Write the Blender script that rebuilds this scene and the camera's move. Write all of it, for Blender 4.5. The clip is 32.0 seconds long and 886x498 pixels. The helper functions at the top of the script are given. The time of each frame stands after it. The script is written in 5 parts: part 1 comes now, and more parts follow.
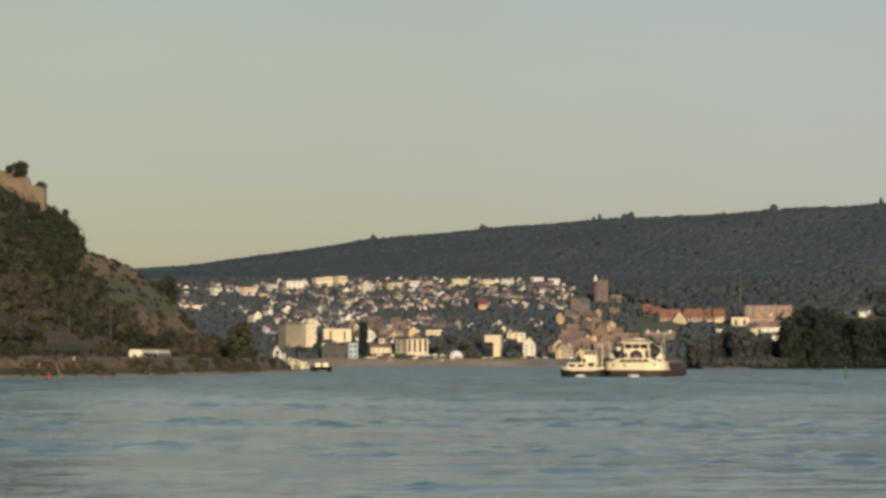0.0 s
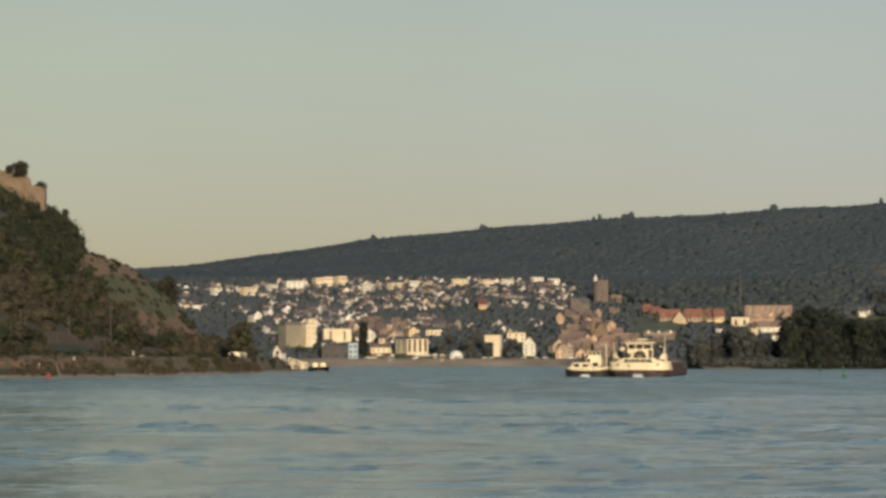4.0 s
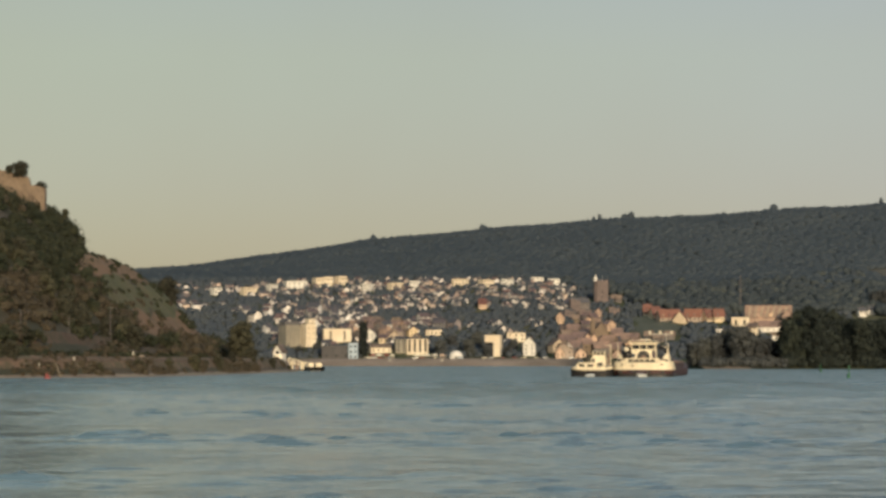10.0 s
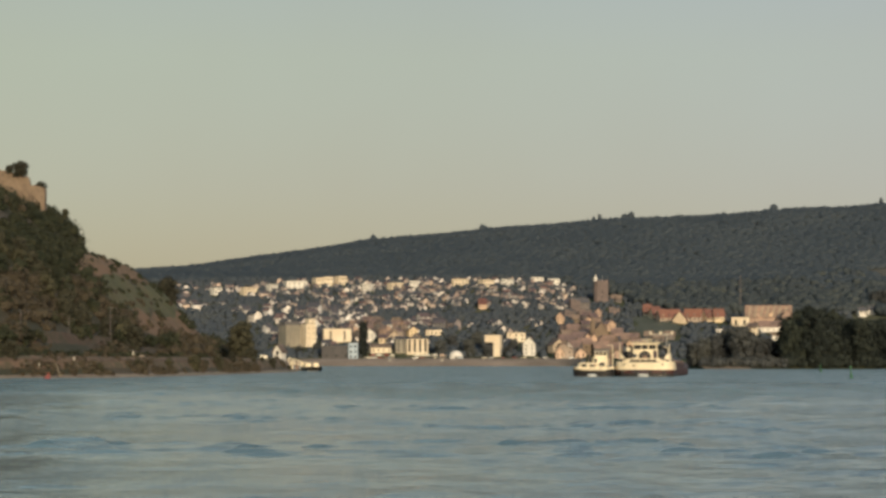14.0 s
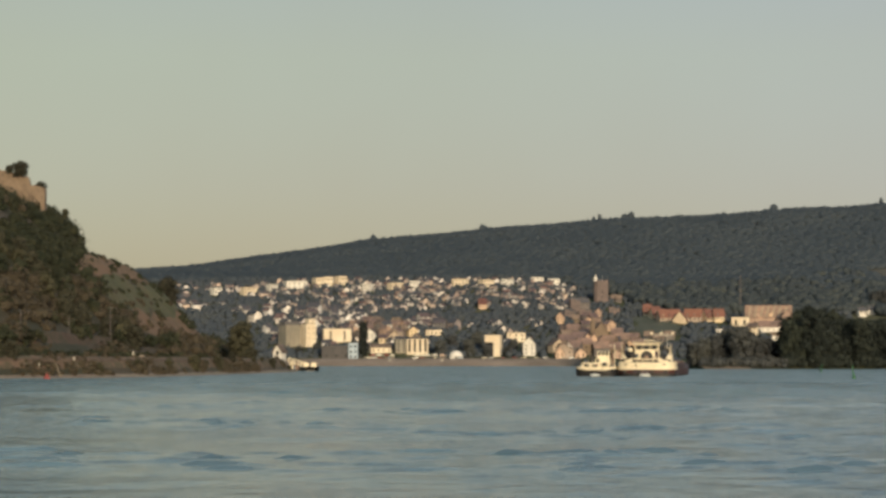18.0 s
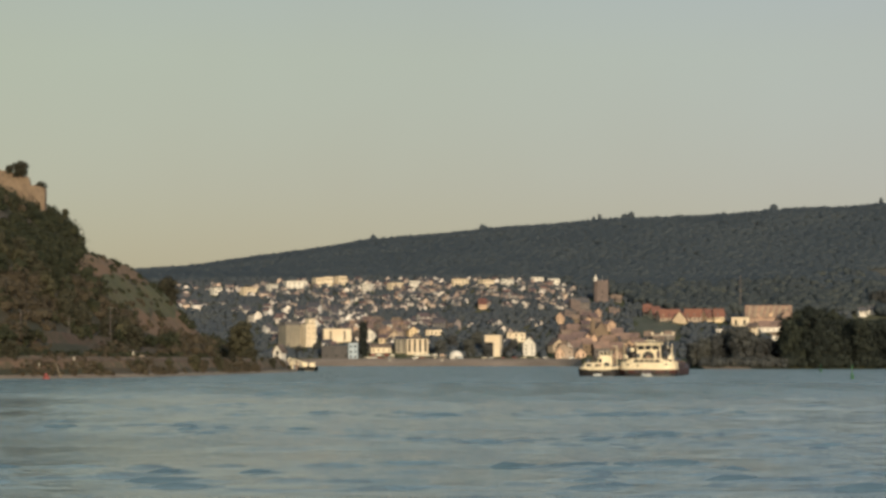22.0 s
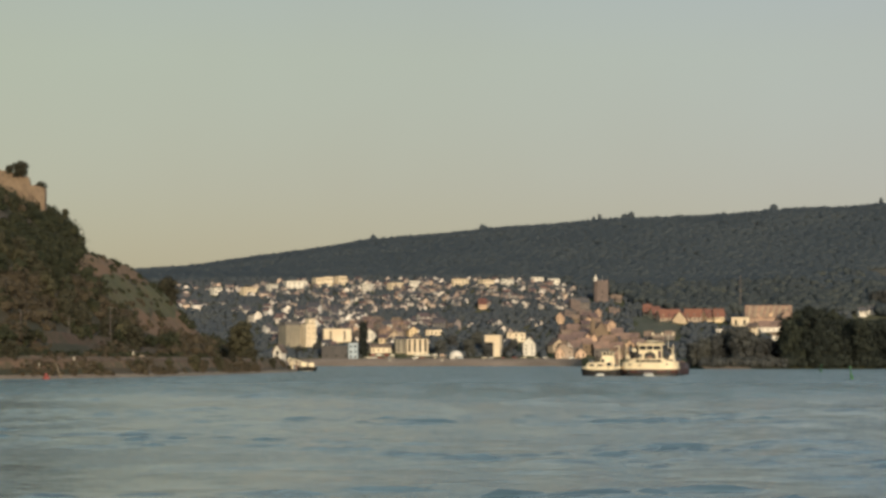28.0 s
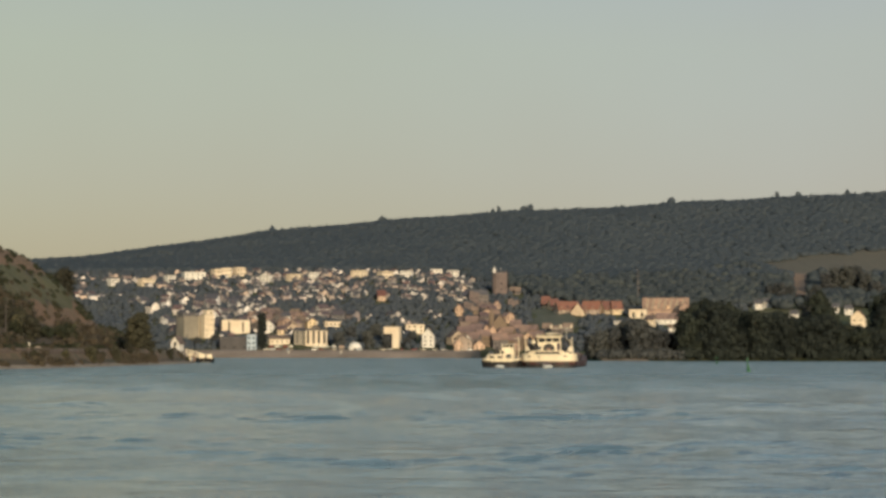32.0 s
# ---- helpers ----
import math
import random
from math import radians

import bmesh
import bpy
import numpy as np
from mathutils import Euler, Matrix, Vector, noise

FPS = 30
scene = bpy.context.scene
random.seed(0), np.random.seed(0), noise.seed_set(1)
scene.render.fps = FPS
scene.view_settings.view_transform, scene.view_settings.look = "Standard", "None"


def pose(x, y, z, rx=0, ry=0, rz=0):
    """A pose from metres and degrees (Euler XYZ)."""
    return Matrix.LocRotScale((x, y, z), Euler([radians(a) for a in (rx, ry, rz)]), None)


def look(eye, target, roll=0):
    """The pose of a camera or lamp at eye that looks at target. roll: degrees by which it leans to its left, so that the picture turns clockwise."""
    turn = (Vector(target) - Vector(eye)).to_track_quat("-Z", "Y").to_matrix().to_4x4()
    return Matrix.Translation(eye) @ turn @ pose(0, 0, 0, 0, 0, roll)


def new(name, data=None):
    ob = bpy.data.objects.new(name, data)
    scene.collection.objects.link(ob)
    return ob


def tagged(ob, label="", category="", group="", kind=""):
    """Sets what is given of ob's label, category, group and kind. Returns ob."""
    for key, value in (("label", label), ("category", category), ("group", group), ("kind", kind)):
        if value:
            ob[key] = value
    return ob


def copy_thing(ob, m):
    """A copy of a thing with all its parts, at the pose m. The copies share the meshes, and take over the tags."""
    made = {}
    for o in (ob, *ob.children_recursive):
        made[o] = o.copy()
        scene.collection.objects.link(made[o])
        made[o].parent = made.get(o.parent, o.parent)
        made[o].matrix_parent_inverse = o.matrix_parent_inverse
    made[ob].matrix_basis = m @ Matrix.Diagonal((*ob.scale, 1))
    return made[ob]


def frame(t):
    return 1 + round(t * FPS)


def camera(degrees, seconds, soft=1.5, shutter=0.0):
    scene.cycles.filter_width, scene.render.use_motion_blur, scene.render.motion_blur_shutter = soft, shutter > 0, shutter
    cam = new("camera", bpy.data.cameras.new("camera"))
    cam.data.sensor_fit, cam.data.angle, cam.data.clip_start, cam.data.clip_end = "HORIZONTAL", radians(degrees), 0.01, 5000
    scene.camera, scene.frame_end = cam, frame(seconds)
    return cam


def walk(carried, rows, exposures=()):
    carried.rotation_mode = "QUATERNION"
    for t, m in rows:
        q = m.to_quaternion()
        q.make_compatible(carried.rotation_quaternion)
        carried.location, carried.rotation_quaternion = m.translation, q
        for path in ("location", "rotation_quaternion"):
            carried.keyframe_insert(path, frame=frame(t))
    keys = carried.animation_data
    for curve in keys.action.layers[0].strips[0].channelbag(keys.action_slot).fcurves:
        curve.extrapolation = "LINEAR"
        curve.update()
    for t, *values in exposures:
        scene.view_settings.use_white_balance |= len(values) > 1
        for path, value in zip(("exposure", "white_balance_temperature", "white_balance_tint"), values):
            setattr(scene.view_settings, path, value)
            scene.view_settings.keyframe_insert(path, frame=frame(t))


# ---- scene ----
# The camera stands low over the river, looks along +y and turns to the right at the end.
cam = camera(23.93, 32.0, soft=3.2)
EYE = (0.0, 0.0, 2.74)


def aim(turn, lift, roll=0.0):
    return pose(*EYE, 93.11 + lift, 0, -turn) @ pose(0, 0, 0, 0, 0, roll)


walk(cam, [
    (0.0, aim(0, 0)), (28.5, aim(0, 0)), (29.0, aim(0.03, -0.02)), (29.5, aim(0.10, -0.025)), (30.0, aim(0.19, -0.05)),
    (30.5, aim(0.95, -0.09, 0.03)), (31.0, aim(1.73, -0.115, 0.05)), (31.5, aim(2.235, -0.165, 0.065)), (32.0, aim(2.765, -0.225, 0.08)),
], exposures=[(0.0, 0.1, 6200, 10), (32.0, 0.1, 6200, 10)])

# ---- light ----
SUN_EL, SUN_AZ = 10.0, 168.0
world = bpy.data.worlds.new("sky")
scene.world = world
world.use_nodes = True
wn = world.node_tree
sky = wn.nodes.new("ShaderNodeTexSky")
sky.sky_type, sky.sun_disc = "NISHITA", False
sky.sun_elevation, sky.sun_rotation = radians(SUN_EL), radians(SUN_AZ)
sky.air_density, sky.dust_density, sky.ozone_density = 1.0, 1.2, 1.0


def sky_ramp(value, lo, hi, stops):
    """Colours over a component of the direction, from lo to hi."""
    span, ramp = wn.nodes.new("ShaderNodeMapRange"), wn.nodes.new("ShaderNodeValToRGB")
    span.inputs[1].default_value, span.inputs[2].default_value = lo, hi
    wn.links.new(value, span.inputs[0])
    wn.links.new(span.outputs[0], ramp.inputs[0])
    while len(ramp.color_ramp.elements) < len(stops):
        ramp.color_ramp.elements.new(0.5)
    for e, (p, c) in zip(ramp.color_ramp.elements, stops):
        e.position, e.color = p, (*c, 1)
    return ramp.outputs[0]


def sky_mix(blend, share, a, b):
    m = wn.nodes.new("ShaderNodeMix")
    m.data_type, m.blend_type = "RGBA", blend
    m.inputs[0].default_value = 1.0
    if isinstance(share, float):
        m.inputs[0].default_value = share
    else:
        wn.links.new(share, m.inputs[0])
    wn.links.new(a, m.inputs[6])
    if isinstance(b, tuple):
        m.inputs[7].default_value = b
    else:
        wn.links.new(b, m.inputs[7])
    return m.outputs[2]


# summer haze: a warm veil low down that thins out overhead, yellower towards the west
way = wn.nodes.new("ShaderNodeTexCoord")
axes = wn.nodes.new("ShaderNodeSeparateXYZ")
wn.links.new(way.outputs["Generated"], axes.inputs[0])
thin = wn.nodes.new("ShaderNodeMapRange")
thin.inputs[1].default_value, thin.inputs[2].default_value, thin.inputs[3].default_value, thin.inputs[4].default_value = 0.18, 0.75, 0.57, 0.75
wn.links.new(axes.outputs[2], thin.inputs[0])
veil = sky_ramp(axes.outputs[2], 0.15, 0.75, [(0.0, (0.99, 0.90, 0.68)), (0.35, (0.87, 0.98, 1.01)), (1.0, (0.77, 0.94, 1.05))])
veil = sky_mix("MULTIPLY", 1.0, veil, (5.0, 5.0, 5.0, 1))
hazy = sky_mix("MIX", thin.outputs[0], sky.outputs[0], veil)
low = sky_ramp(axes.outputs[2], 0.0, 0.2, [(0.10, (0.93, 0.86, 0.86)), (0.42, (0.985, 0.94, 0.94)), (0.72, (1.04, 1.04, 0.97)), (1.0, (1.04, 1.04, 1.0))])
side = sky_ramp(axes.outputs[0], -0.21, 0.21, [(0.0, (1.0, 1.0, 0.95)), (0.5, (1.0, 1.0, 1.0)), (1.0, (1.03, 1.035, 1.12))])
hazy = sky_mix("MULTIPLY", 1.0, sky_mix("MULTIPLY", 1.0, hazy, low), side)
wisp = wn.nodes.new("ShaderNodeTexNoise")
wisp.inputs["Scale"].default_value, wisp.inputs["Detail"].default_value = 9.0, 3.0
wn.links.new(way.outputs["Generated"], wisp.inputs[0])
hazy = sky_mix("MULTIPLY", 1.0, hazy, sky_ramp(wisp.outputs["Fac"], 0.3, 0.7, [(0.0, (0.985, 0.97, 0.96)), (1.0, (1.0, 1.0, 1.0))]))
wn.links.new(hazy, wn.nodes["Background"].inputs[0])
wn.nodes["Background"].inputs[1].default_value = 0.093
sun = new("sun", bpy.data.lights.new("sun", "SUN"))
sun.data.energy, sun.data.angle, sun.data.color = 4.1, radians(0.6), (1.0, 0.79, 0.50)
az, el = radians(SUN_AZ), radians(SUN_EL)
SUN_FROM = Vector((math.sin(az) * math.cos(el), math.cos(az) * math.cos(el), math.sin(el)))
sun.matrix_basis = look(SUN_FROM * 800, (0, 0, 0))


# ---- materials ----
def ramp_mix(nt, fac, stops):
    r = nt.nodes.new("ShaderNodeValToRGB")
    while len(r.color_ramp.elements) < len(stops):
        r.color_ramp.elements.new(0.5)
    for e, (p, c) in zip(r.color_ramp.elements, stops):
        e.position, e.color = p, (*c, 1)
    nt.links.new(fac, r.inputs[0])
    return r


def surface(name, colours, rough=0.8, big=0.1, fine=1.5, bump=0.3, metal=0.0, per="", share=0.8, leafy=0.0, spec=0.3, stretch=(1, 1, 1), mottle=1.0, each=0.0):
    """A worn surface: colours mixed by a coarse pattern, broken by a fine one; per: 'object' or 'island' adds variation piece by piece."""
    m = bpy.data.materials.new(name)
    m.use_nodes = True
    nt = m.node_tree
    b = nt.nodes["Principled BSDF"]
    co = nt.nodes.new("ShaderNodeTexCoord")
    mp = nt.nodes.new("ShaderNodeMapping")
    mp.inputs["Scale"].default_value = stretch
    nt.links.new(co.outputs["Object"], mp.inputs[0])
    coarse, grain = nt.nodes.new("ShaderNodeTexNoise"), nt.nodes.new("ShaderNodeTexNoise")
    for n, s, d in ((coarse, big, 4), (grain, fine, 6)):
        n.inputs["Scale"].default_value, n.inputs["Detail"].default_value = s, d
        nt.links.new(mp.outputs[0], n.inputs[0])
    fac = coarse.outputs["Fac"]
    if per:
        if per == "object":
            rnd = nt.nodes.new("ShaderNodeObjectInfo").outputs["Random"]
        else:
            rnd = nt.nodes.new("ShaderNodeNewGeometry").outputs["Random Per Island"]
        mx = nt.nodes.new("ShaderNodeMix")
        mx.inputs[0].default_value = share
        nt.links.new(fac, mx.inputs[2])
        nt.links.new(rnd, mx.inputs[3])
        fac = mx.outputs[0]
    n = len(colours)
    lo, hi = (0.08, 0.92) if per else (0.3, 0.7)
    r = ramp_mix(nt, fac, [(lo + (hi - lo) * i / max(1, n - 1), c) for i, c in enumerate(colours)])
    g = ramp_mix(nt, grain.outputs["Fac"], [(0.25, (1 - 0.28 * mottle,) * 3), (0.75, (1 + 0.15 * mottle,) * 3)])
    mul = nt.nodes.new("ShaderNodeMix")
    mul.data_type, mul.blend_type = "RGBA", "MULTIPLY"
    mul.inputs[0].default_value = 1.0
    nt.links.new(r.outputs[0], mul.inputs[6])
    nt.links.new(g.outputs[0], mul.inputs[7])
    if each:
        lot = ramp_mix(nt, nt.nodes.new("ShaderNodeObjectInfo").outputs["Random"], [(0.0, (1 - each, 1 - each, 1 - 0.8 * each)), (0.55, (1.0, 1.0, 0.98)), (1.0, (1 + each, 1 + 0.9 * each, 1 + 0.3 * each))])
        own = nt.nodes.new("ShaderNodeMix")
        own.data_type, own.blend_type = "RGBA", "MULTIPLY"
        own.inputs[0].default_value = 1.0
        nt.links.new(mul.outputs[2], own.inputs[6])
        nt.links.new(lot.outputs[0], own.inputs[7])
        mul = own
    nt.links.new(mul.outputs[2], b.inputs["Base Color"])
    b.inputs["Roughness"].default_value, b.inputs["Metallic"].default_value = rough, metal
    b.inputs["Specular IOR Level"].default_value = spec
    if leafy:
        tl, mix = nt.nodes.new("ShaderNodeBsdfTranslucent"), nt.nodes.new("ShaderNodeMixShader")
        mix.inputs[0].default_value = leafy
        nt.links.new(mul.outputs[2], tl.inputs[0])
        nt.links.new(b.outputs[0], mix.inputs[1])
        nt.links.new(tl.outputs[0], mix.inputs[2])
        nt.links.new(mix.outputs[0], nt.nodes["Material Output"].inputs[0])
    if bump:
        bp = nt.nodes.new("ShaderNodeBump")
        bp.inputs["Strength"].default_value, bp.inputs["Distance"].default_value = bump, 0.1
        nt.links.new(grain.outputs["Fac"], bp.inputs["Height"])
        nt.links.new(bp.outputs[0], b.inputs["Normal"])
    return m


# the dark greys in both house plasters stand for walls out of the sun
M_WALL = surface("house_plaster_lit_and_shaded", [(0.17, 0.165, 0.17), (0.20, 0.19, 0.19), (0.80, 0.73, 0.66), (0.18, 0.175, 0.18), (0.87, 0.84, 0.81), (0.20, 0.19, 0.19), (0.84, 0.79, 0.74), (0.36, 0.28, 0.26), (0.19, 0.18, 0.185)], 0.9, 0.15, 2, 0.1, per="object")
M_WALL_I = surface("upper_plaster_lit_and_shaded", [(0.20, 0.19, 0.19), (0.80, 0.74, 0.68), (0.20, 0.19, 0.19), (0.30, 0.23, 0.21), (0.84, 0.79, 0.75), (0.22, 0.21, 0.21), (0.66, 0.52, 0.42), (0.21, 0.20, 0.20)], 0.9, 0.15, 2, 0.1, per="island")
M_ROOF_I = surface("upper_roof_slate", [(0.046, 0.050, 0.062), (0.062, 0.064, 0.076), (0.085, 0.078, 0.086), (0.058, 0.058, 0.068), (0.17, 0.092, 0.080)], 0.7, 0.2, 3, 0.3, per="island")
M_WALL_O = surface("orange_plaster", [(0.50, 0.35, 0.26), (0.66, 0.48, 0.36)], 0.9, 0.1, 1.5, 0.1)
M_WALL_W = surface("white_plaster", [(0.62, 0.59, 0.53), (0.72, 0.69, 0.64)], 0.9, 0.1, 1.5, 0.1)
M_WALL_Y = surface("yellow_plaster", [(0.62, 0.51, 0.37), (0.73, 0.64, 0.50)], 0.9, 0.1, 1.5, 0.1)
# shade of walls turned from the sun is mixed into this grey
M_WALL_D2 = surface("shaded_concrete", [(0.20, 0.185, 0.155), (0.28, 0.255, 0.21)], 0.9, 0.1, 1.5, 0.1)
M_WALL_D = surface("weathered_grey_plaster", [(0.11, 0.10, 0.10), (0.17, 0.15, 0.145)], 0.9, 0.1, 1.5, 0.1)
M_CLAD = surface("dark_grey_cladding", [(0.052, 0.050, 0.054), (0.090, 0.084, 0.086)], 0.7, 0.1, 1.5, 0.2, stretch=(1, 1, 0.2))
M_WALL_P = surface("pink_plaster", [(0.33, 0.235, 0.19), (0.56, 0.41, 0.32)], 0.9, 0.1, 1.5, 0.1, each=0.35)
M_WALL_B = surface("beige_plaster", [(0.44, 0.35, 0.26), (0.62, 0.51, 0.39)], 0.9, 0.1, 1.5, 0.1, each=0.35)
M_ROOF = surface("roof_slate_or_tile", [(0.046, 0.049, 0.062), (0.058, 0.060, 0.074), (0.070, 0.070, 0.084), (0.085, 0.078, 0.088), (0.15, 0.085, 0.078)], 0.7, 0.2, 3, 0.4, per="object")
M_ROOF_R = surface("red_roof_tile", [(0.12, 0.056, 0.048), (0.20, 0.092, 0.074), (0.15, 0.075, 0.062), (0.25, 0.125, 0.095)], 0.75, 0.2, 1.2, 0.5, each=0.3)
M_ROOF_G = surface("grey_slate", [(0.07, 0.07, 0.08), (0.13, 0.12, 0.12)], 0.6, 0.2, 3, 0.4)
M_ROOF_T = surface("weathered_roof_tile", [(0.10, 0.078, 0.066), (0.19, 0.145, 0.118), (0.13, 0.098, 0.082), (0.26, 0.19, 0.145)], 0.75, 0.2, 1.5, 0.5, each=0.4)
M_ROOF_H = surface("mottled_hall_tile", [(0.12, 0.088, 0.074), (0.24, 0.18, 0.14), (0.15, 0.11, 0.09), (0.30, 0.225, 0.17)], 0.75, 0.14, 1.2, 0.6, stretch=(1, 0.4, 0.4))
M_ROOF_P = surface("pale_roof_tile", [(0.27, 0.21, 0.155), (0.38, 0.30, 0.22)], 0.75, 0.3, 2, 0.4)
M_ROOF_D = surface("faded_pink_tile", [(0.125, 0.090, 0.086), (0.19, 0.135, 0.125), (0.28, 0.178, 0.152)], 0.75, 0.2, 1.5, 0.5, each=0.4)
M_WIN = surface("dark_window_glass", [(0.008, 0.010, 0.013), (0.018, 0.02, 0.024)], 0.3, 0.5, 3, 0.0, spec=0.2)
M_STONE = surface("ruin_masonry", [(0.130, 0.098, 0.075), (0.20, 0.152, 0.112), (0.16, 0.122, 0.092)], 0.95, 0.25, 2, 0.8)
M_TOWER = surface("reddish_tower_masonry", [(0.120, 0.098, 0.096), (0.175, 0.138, 0.132)], 0.95, 0.25, 2, 0.8)
M_WALLROW = surface("retaining_wall_stone", [(0.072, 0.048, 0.034), (0.112, 0.074, 0.054), (0.062, 0.055, 0.034), (0.098, 0.066, 0.050)], 0.95, 0.2, 2.5, 0.8)
M_EARTH = surface("bank_earth_and_grass", [(0.068, 0.061, 0.039), (0.144, 0.095, 0.068), (0.085, 0.077, 0.047), (0.169, 0.11, 0.079), (0.07, 0.069, 0.039)], 0.95, 0.16, 1.2, 0.8)
M_SHORE = surface("stony_shore", [(0.19, 0.15, 0.12), (0.29, 0.235, 0.18)], 0.95, 0.15, 1.5, 0.8)
M_HILL = surface("hill_grass_and_soil", [(0.036, 0.038, 0.024), (0.050, 0.048, 0.030), (0.086, 0.064, 0.046), (0.044, 0.046, 0.027)], 0.95, 0.035, 0.8, 0.8)
M_LAND = surface("meadow_ground", [(0.04, 0.05, 0.02), (0.07, 0.075, 0.03), (0.10, 0.085, 0.045)], 0.95, 0.015, 0.3, 0.5)
M_QUAY = surface("quay_masonry", [(0.15, 0.125, 0.105), (0.23, 0.19, 0.165)], 0.95, 0.04, 0.5, 0.5, stretch=(1, 1, 4))
M_QUAYPALE = surface("weathered_white_board", [(0.36, 0.34, 0.30), (0.46, 0.44, 0.39)], 0.8, 1, 6, 0.2)
M_FIELD = surface("vineyard_field", [(0.082, 0.078, 0.064), (0.104, 0.094, 0.074), (0.088, 0.085, 0.068)], 0.95, 0.05, 0.4, 0.6, stretch=(3, 0.4, 1))
M_LEAF = surface("foliage", [(0.042, 0.043, 0.033), (0.060, 0.060, 0.044), (0.082, 0.078, 0.053)], 0.85, 0.3, 2, 0.0, per="island", share=0.4, spec=0.1, leafy=0.18, each=0.25)
# distance haze is put into the forest colour as extra blue
M_FOREST = surface("hazed_forest_canopy", [(0.070, 0.091, 0.114), (0.081, 0.102, 0.126), (0.091, 0.112, 0.134), (0.107, 0.128, 0.140)], 0.95, 0.009, 0.16, 0.0, per="island", share=0.14, spec=0.05, mottle=0.5, leafy=0.42)
# grey-green leaves, paler and bluer by the haze mixed into their colour
M_GREYLEAF = surface("hazed_grey_green_foliage", [(0.068, 0.074, 0.080), (0.086, 0.092, 0.094), (0.106, 0.109, 0.102)], 0.9, 0.12, 1.0, 0.0, per="island", share=0.22, spec=0.1, leafy=0.22, each=0.15)
M_SCRUB = surface("hill_scrub", [(0.021, 0.027, 0.018), (0.031, 0.038, 0.025), (0.051, 0.053, 0.034), (0.036, 0.042, 0.027)], 0.9, 0.11, 0.5, 0.0, per="island", share=0.14, spec=0.1, leafy=0.18)
M_DARKLEAF = surface("deep_foliage", [(0.029, 0.035, 0.034), (0.038, 0.046, 0.041), (0.055, 0.061, 0.049)], 0.9, 0.12, 1.0, 0.0, per="island", share=0.22, spec=0.1, leafy=0.25, each=0.25)
# town trees and slope woods also carry the haze as blue in their colour
M_WOODS = surface("hazed_wood_canopy", [(0.050, 0.060, 0.078), (0.062, 0.073, 0.087), (0.080, 0.089, 0.089)], 0.95, 0.02, 0.3, 0.0, per="island", share=0.3, spec=0.05, mottle=0.6)
M_SLOPEWOOD = surface("hazed_slope_canopy", [(0.053, 0.064, 0.077), (0.065, 0.078, 0.086), (0.084, 0.096, 0.091)], 0.95, 0.02, 0.3, 0.0, per="island", share=0.3, spec=0.05, mottle=0.6, leafy=0.2)
M_SOIL = surface("bare_brown_soil", [(0.115, 0.080, 0.051), (0.20, 0.124, 0.080), (0.135, 0.095, 0.057), (0.22, 0.138, 0.088)], 0.95, 0.10, 0.9, 0.8)
M_GRASS = surface("slope_grass", [(0.068, 0.070, 0.036), (0.095, 0.093, 0.047), (0.115, 0.095, 0.055)], 0.95, 0.10, 0.9, 0.8)
M_MEADOW = surface("meadow_grass", [(0.066, 0.072, 0.054), (0.082, 0.088, 0.064), (0.096, 0.096, 0.072)], 0.95, 0.03, 0.4, 0.5)
M_PLOT = surface("tan_plot_soil", [(0.17, 0.115, 0.08), (0.24, 0.165, 0.115)], 0.95, 0.05, 0.4, 0.5)
M_PATH = surface("trodden_path", [(0.095, 0.070, 0.052), (0.15, 0.108, 0.082)], 0.95, 0.3, 2, 0.5)
M_DRY = surface("dry_shrub", [(0.054, 0.047, 0.036), (0.078, 0.066, 0.049), (0.064, 0.061, 0.042)], 0.9, 0.3, 2, 0.0, per="island", share=0.3, spec=0.1, leafy=0.18)
M_BARK = surface("bark", [(0.06, 0.045, 0.03), (0.11, 0.085, 0.06)], 0.95, 1, 6, 0.8)
M_SHIPW = surface("white_ship_paint", [(0.66, 0.57, 0.41), (0.78, 0.69, 0.51)], 0.45, 0.4, 4, 0.08, stretch=(1, 1, 0.3))
M_SHIPR = surface("oxide_red_hull_paint", [(0.045, 0.017, 0.017), (0.075, 0.030, 0.027)], 0.55, 0.3, 4, 0.15, stretch=(1, 1, 0.3))
M_SHIPD = surface("black_hull_paint", [(0.012, 0.012, 0.014), (0.03, 0.028, 0.028)], 0.45, 0.3, 4, 0.15, stretch=(1, 1, 0.3))
M_SHIPP = surface("violet_grey_hull_paint", [(0.045, 0.032, 0.045), (0.07, 0.05, 0.06)], 0.5, 0.3, 4, 0.1)
M_SHIPB = surface("blue_grey_deck_paint", [(0.045, 0.055, 0.075), (0.08, 0.09, 0.11)], 0.5, 0.4, 4, 0.1)
M_HATCH = surface("hatch_cover_steel", [(0.20, 0.13, 0.10), (0.30, 0.20, 0.16)], 0.6, 0.3, 3, 0.2)
M_STEEL = surface("galvanised_steel", [(0.32, 0.32, 0.32), (0.45, 0.45, 0.44)], 0.45, 1, 8, 0.05, metal=0.6)
M_WOOD = surface("grey_wood", [(0.16, 0.13, 0.10), (0.26, 0.22, 0.17)], 0.85, 1, 8, 0.3)
M_RED = surface("red_buoy_paint", [(0.19, 0.045, 0.04), (0.27, 0.07, 0.06)], 0.5, 1, 6, 0.1)
M_GREEN = surface("green_buoy_paint", [(0.030, 0.100, 0.045), (0.05, 0.14, 0.068)], 0.5, 1, 6, 0.1)
M_FOAM = surface("foam", [(0.62, 0.64, 0.63), (0.86, 0.87, 0.85)], 0.8, 1.5, 6, 0.5)
